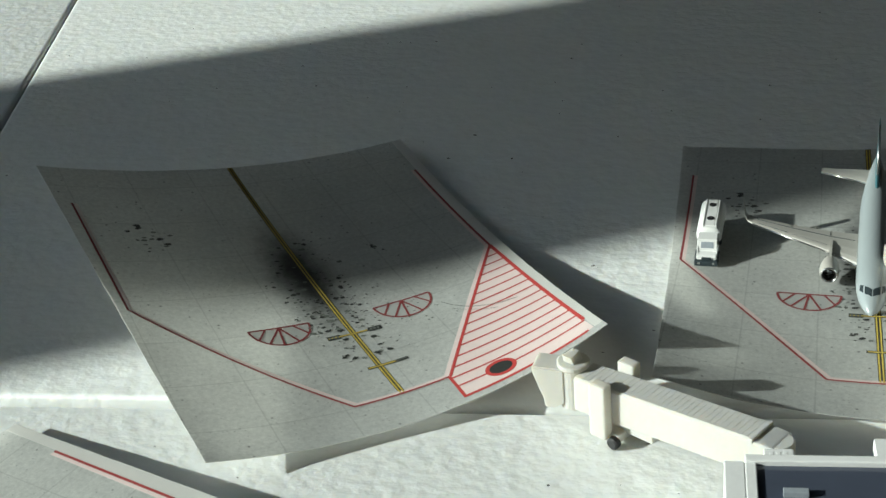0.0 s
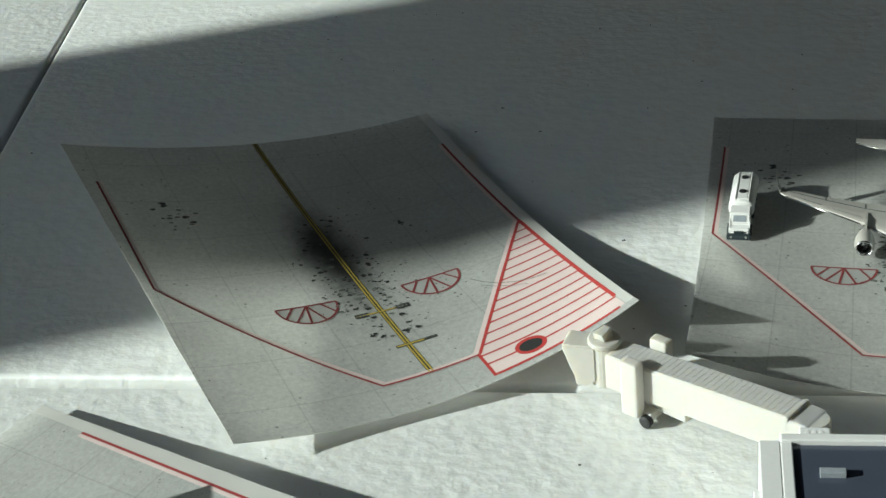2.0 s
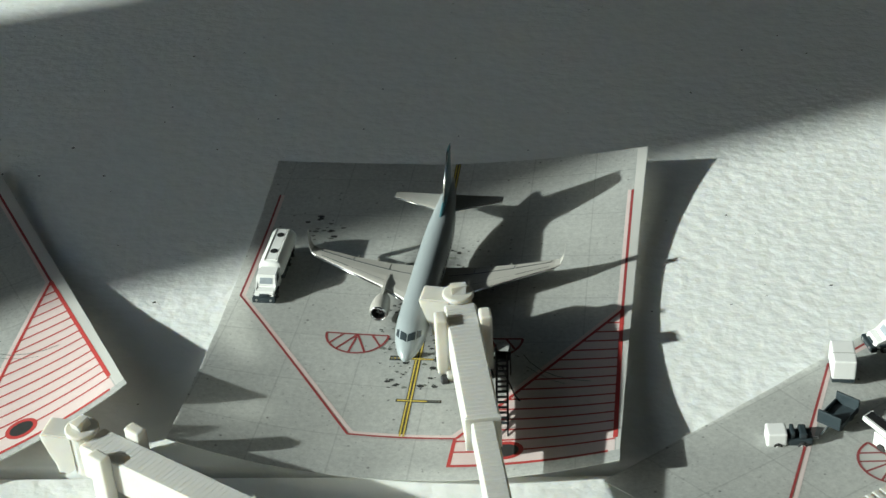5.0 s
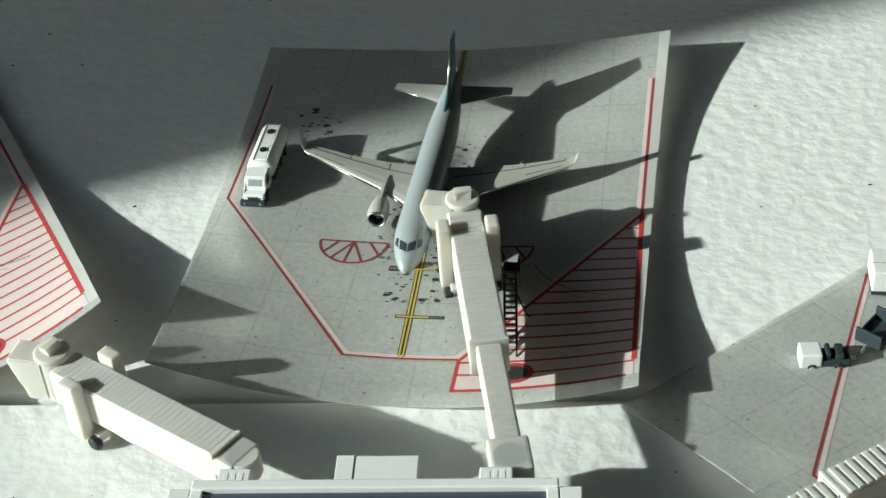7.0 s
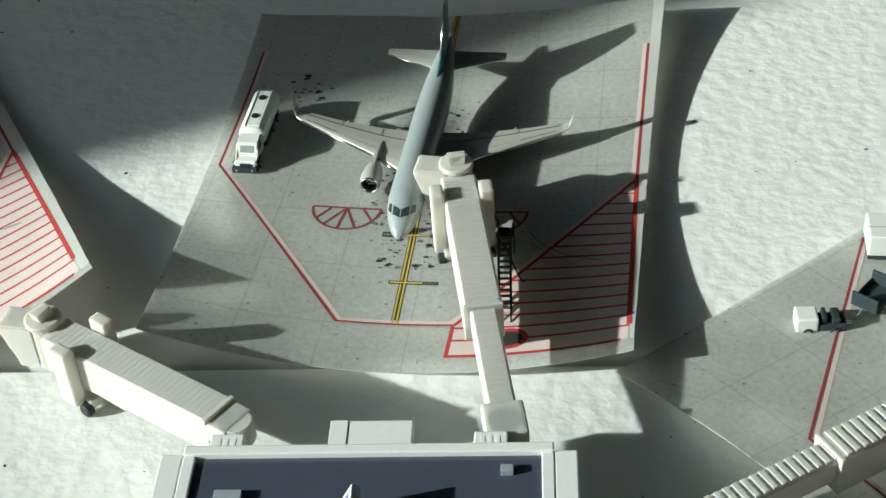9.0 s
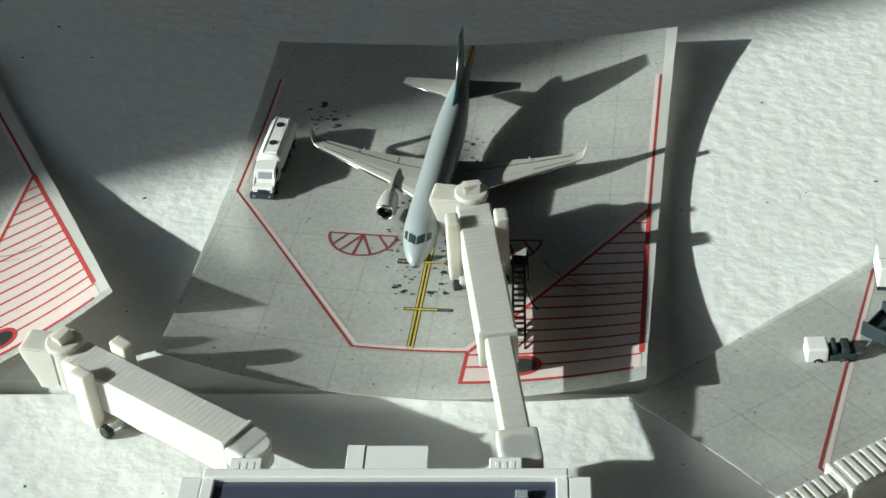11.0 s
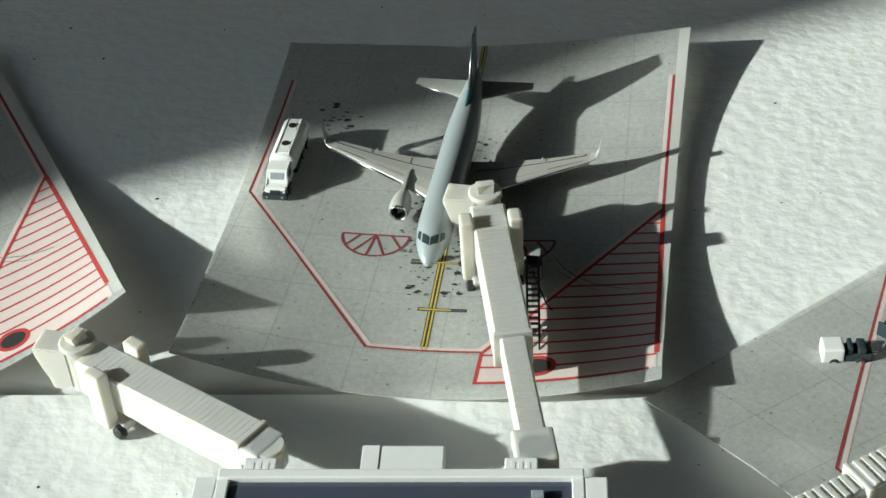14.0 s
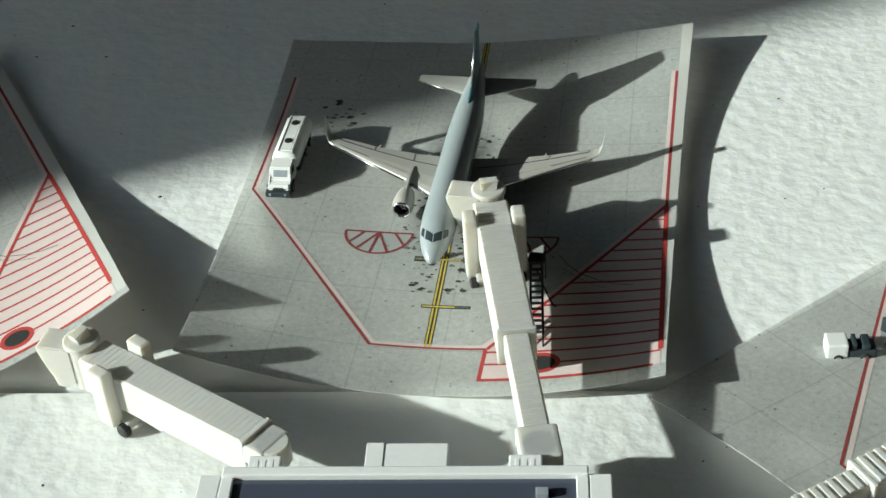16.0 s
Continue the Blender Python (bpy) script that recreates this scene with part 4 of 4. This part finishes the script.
def belt_loader(x, y, z, turn):
    o = empty("belt_loader", x, y, z, turn)
    tagged(o, "white model belt loader with black conveyor", "model loader")
    # the belt runs along +x, its high end at x = 0
    bm = fresh()
    prism(bm, [(4, 1.0), (18, 1.0), (18, 3.4), (12, 3.6), (4, 4.6)], -2.0, 2.0)
    bmesh.ops.rotate(bm, verts=bm.verts, cent=(0, 0, 0), matrix=Matrix.Rotation(radians(-90), 3, "Z"))
    part("body", bm, TRUCK_WHITE, o)
    bm = fresh()
    prism(bm, [(0, 5.2), (20, 3.2), (20, 4.4), (0, 6.4)], -1.6, 1.6)
    bmesh.ops.rotate(bm, verts=bm.verts, cent=(0, 0, 0), matrix=Matrix.Rotation(radians(-90), 3, "Z"))
    part("boom", bm, TRUCK_WHITE, o)
    bm = fresh()
    prism(bm, [(0.3, 6.42), (19.8, 4.47), (19.8, 4.6), (0.3, 6.55)], -1.1, 1.1)
    bmesh.ops.rotate(bm, verts=bm.verts, cent=(0, 0, 0), matrix=Matrix.Rotation(radians(-90), 3, "Z"))
    part("belt", bm, HOLE, o, "black belt")
    part("cab", box(fresh(), 13, 18, -3.0, -0.5, 3.0, 6.5, 0.4), TRUCK_WHITE, o)
    for q in (6.5, 15.5):
        for s in (-1, 1):
            bm = fresh()
            lathe(bm, (q, s * 1.6, 1.15), (0, s, 0), (1, 0, 0), [(0, 1.15), (0.8, 1.15), (0.85, 0.6)], 14, True)
            part("wheel", bm, RUBBER, o)
    return o


# ---- the terminal ----
def terminal():
    o = empty("terminal_building", -23.6, -78.2, 0, 7.1)
    tagged(o, "white model terminal with recessed slate-blue roof", "model building")
    W, D, H = 67.4, 62, 20
    part("body", box(fresh(), 0.4, W - 0.4, -D, -0.4, 0, H - 2.2, 0.3), WHITE_PLASTIC, o)
    part("roof_panel", box(fresh(), 2.2, W - 2.2, -D + 2, -2.3, H - 2.4, H - 1.2, 0.1), ROOF_DARK, o, "glossy slate-blue roof panel")
    part("parapet", box(fresh(), 0, W, -2.2, 0, H - 4.5, H, 0.35), WHITE_PLASTIC, o)
    part("parapet", box(fresh(), 0, W, -D, -D + 2.2, H - 4.5, H, 0.35), WHITE_PLASTIC, o)
    for s, x in ((-1, 0), (1, W)):
        bm = box(fresh(), min(x, x + s * 4.2), max(x, x + s * 4.2), -D, -1.6, 0, H - 0.6, 0.3)
        part("side_wall", bm, WHITE_PLASTIC, o)
        bm = box(fresh(), min(x + s * 4.0, x + s * 5.6), max(x + s * 4.0, x + s * 5.6), -D, -16, 0, H - 1.6, 0.3)
        part("side_pier", bm, WHITE_PLASTIC, o)
        part("roof_rim", box(fresh(), min(x, x - s * 2.3), max(x, x - s * 2.3), -D + 2.2, -2.2, H - 4, H - 0.5, 0.25), WHITE_PLASTIC, o)
    bm = box(fresh(), 26.2, 41.8, -0.2, 6.3, H - 3.4, H - 0.5, 0.4)
    box(bm, 26.3, 29.6, -0.1, 6.2, H - 1.6, H - 0.35, 0.1)
    part("stair_block", bm, WHITE_PLASTIC, o)
    for x in (4.0, 52.8):
        part("bridge_socket", box(fresh(), x, x + 6.2, -0.2, 4.6, H - 5.5, H - 2.0, 0.3), WHITE_PLASTIC, o)
        for k in range(3):
            part("raised_mark", box(fresh(), x + 1.2 + k * 1.4, x + 2.0 + k * 1.4, 1.2, 3.4, H - 2.1, H - 1.93, 0.05), WHITE_PLASTIC, o)
    # small things glued on the roof
    for x, y, w in ((7.1, -10.8, 5.0), (57.8, -5.4, 2.3)):
        c = part("clear_bracket", box(fresh(), x, x + w, y - 1.7, y, H - 1.25, H + 0.1, 0.15), CLEAR_GREY, o, "hazy clear plastic bracket")
    tilt = Matrix.Translation((29.9, 6.5, H - 1.2)) @ Matrix.Rotation(radians(28), 4, "Y")
    bm = fresh()
    for k in range(5):
        y = -21.0 - k * 3.4
        box(bm, -0.9, 0.9, y - 0.6, y, 0, 6.8, 0.15)
    box(bm, -0.9, 0.9, -36, -21, 6.2, 7.2, 0.2)
    box(bm, -0.9, 0.9, -36, -21, 0, 0.8, 0.2)
    bmesh.ops.transform(bm, matrix=tilt, verts=bm.verts)
    sk = part("skylight_frame", bm, WHITE_PLASTIC, o, "white skylight frame with blue panes")
    for k in range(4):
        y = -21.6 - k * 3.4
        bm = box(fresh(), -0.5, 0.5, y - 2.8, y, 0.8, 6.2)
        bmesh.ops.transform(bm, matrix=tilt, verts=bm.verts)
        part("pane", bm, BLUE, sk, "blue pane")


# ---- crumbs on the table ----
def specks():
    rng = random.Random(11)
    bm = fresh()
    for _ in range(260):
        x, y = rng.uniform(-330, 170), rng.uniform(-110, 330)
        r = rng.choice((0.25, 0.3, 0.35, 0.45, 0.6)) * rng.uniform(0.6, 1.1)
        if abs((Vector((x, y)) - GROOVE_A).dot(G_NRM)) < 12:
            continue
        base = [Vector((x + r * rng.uniform(0.5, 1.4) * math.cos(a), y + r * rng.uniform(0.5, 1.0) * math.sin(a), 0.0)) for a in [2 * math.pi * i / 6 for i in range(6)]]
        vs = [bm.verts.new(p) for p in base]
        tip = bm.verts.new((x, y, r * 0.5))
        for i in range(6):
            bm.faces.new((vs[i], vs[(i + 1) % 6], tip))
    tagged(part("crumbs", bm, SOIL), "tiny dark specks scattered on the table", "crumbs", kind="stuff")


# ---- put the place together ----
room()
table()
SHEET_MID = Sheet(3.1, -9.5, 2.08, -57.8, 55.6, -29, 115.5, [(10.9, 2.9, 9.7), (2.1, 0.7, 3.1), (0.5, 0.7, 8.4)], (6.2, 5.5), (1.3, 4.9), (-1.0, 4.0))
SHEET_LEFT = Sheet(-117.1, -33.1, 39.74, -58, 56, -26.5, 116, [(8.3, 3.1, 17.6), (17.4, 4.2, 3.7), (27.6, 10.8, 4.9)], (6.5, 4.2), (-4.6, -4.8), (-0.4, 7.1))
apron_sheet(SHEET_MID, "curled grey printed apron sheet under the parked model aircraft")
apron_sheet(SHEET_LEFT, "curled grey printed apron sheet, empty, beside a boarding bridge", seed=5)
plane = aircraft()
plane.matrix_basis = pose(0.0004, 0.0003, 0.0011, 0, 0, 0.1)
boarding_bridge((33.4, -63.0), (12.0, 14.7), 0.405, 72, 17.4, 16.6, rib_h=0.12, ears=10.2, ear_top=1.9)
boarding_bridge((-17.4, -67.9), (-66.1, -42.0), 0.0, 24, 16.6, 13.7, rib_h=0.03, ears=12.0, ear_top=2.9, square=False)
wire_stairs((24.6, 0.5, 9.0), (27.4, -21.2, 1.4))
def loose_cable(points, r=0.22):
    bm = fresh()
    pts = [Vector(p) for p in points]
    fine = []
    for i in range(len(pts) - 1):
        p0, p1, p2, p3 = pts[max(i - 1, 0)], pts[i], pts[i + 1], pts[min(i + 2, len(pts) - 1)]
        for k in range(6):
            t = k / 6
            fine.append(0.5 * ((2 * p1) + (p2 - p0) * t + (2 * p0 - 5 * p1 + 4 * p2 - p3) * t * t + (3 * p1 - p0 - 3 * p2 + p3) * t ** 3))
    fine.append(pts[-1])
    rings = []
    for i, p in enumerate(fine):
        d = (fine[min(i + 1, len(fine) - 1)] - fine[max(i - 1, 0)]).normalized()
        side = d.cross(Vector((0, 0, 1))).normalized()
        rings.append(ring(p, side * r, d.cross(side) * r, 6))
    loft(bm, rings)
    return tagged(part("loose_cable", bm, RUBBER, smooth=True), "thin black cable looping down from the boarding bridge", "cable")


loose_cable([(24.8, -1.5, 8.5), (27.2, -4.5, 5.0), (29.5, -7.0, 2.6), (33.0, -8.5, 1.9), (36.0, -9.5, 2.0)])
fuel_truck(-43.2, 28.5, 1.0, 1.5)
terminal()
SHEET_RIGHT = Sheet(108.9, -49.6, -46.65, -57, 54.9, -26.5, 115.5, [(0.4, 6.7, 1.0), (1.0, 0.7, 0.8), (2.6, 0.8, 1.5)], (5.0, 4.0), (0.7, 0.9), (0.1, -3.3))
SHEET_NEAR = Sheet(-112.3, -163.3, 68.87, -57.0, 55.6, -25, 115.5, [(3.0, 7.0, 15.0), (0.8, 3.5, 9.0), (0.6, 1.2, 3.0)], (5.0, 1.5))
apron_sheet(SHEET_RIGHT, "grey printed apron sheet carrying small ground vehicles")
apron_sheet(SHEET_NEAR, "grey printed apron sheet under a second model aircraft")
copy_thing(plane, pose(-0.1650, -0.1905, 0.0020, 0, 0, 15))
boarding_bridge((59.4, -88.9), (137.2, -29.3), 0.42, 40, 17.2, 18.2, "ivory boarding bridge with deep roof ribs beside the vehicles", 0.45, width=7.4, pitch=1.9)
wire_stairs((109, -62, 8.0), (98, -76, 0.8))
fuel_truck(113.8, 24.5, 0.8, -70)
tow_tractor(87.7, -14.8, 0.8, 8)
baggage_dolly(102.0, -9.0, 0.8, -32)
covered_dolly(106.4, 8.5, 0.8, 3)
belt_loader(110.5, -9.0, 0.8, -45)
specks()
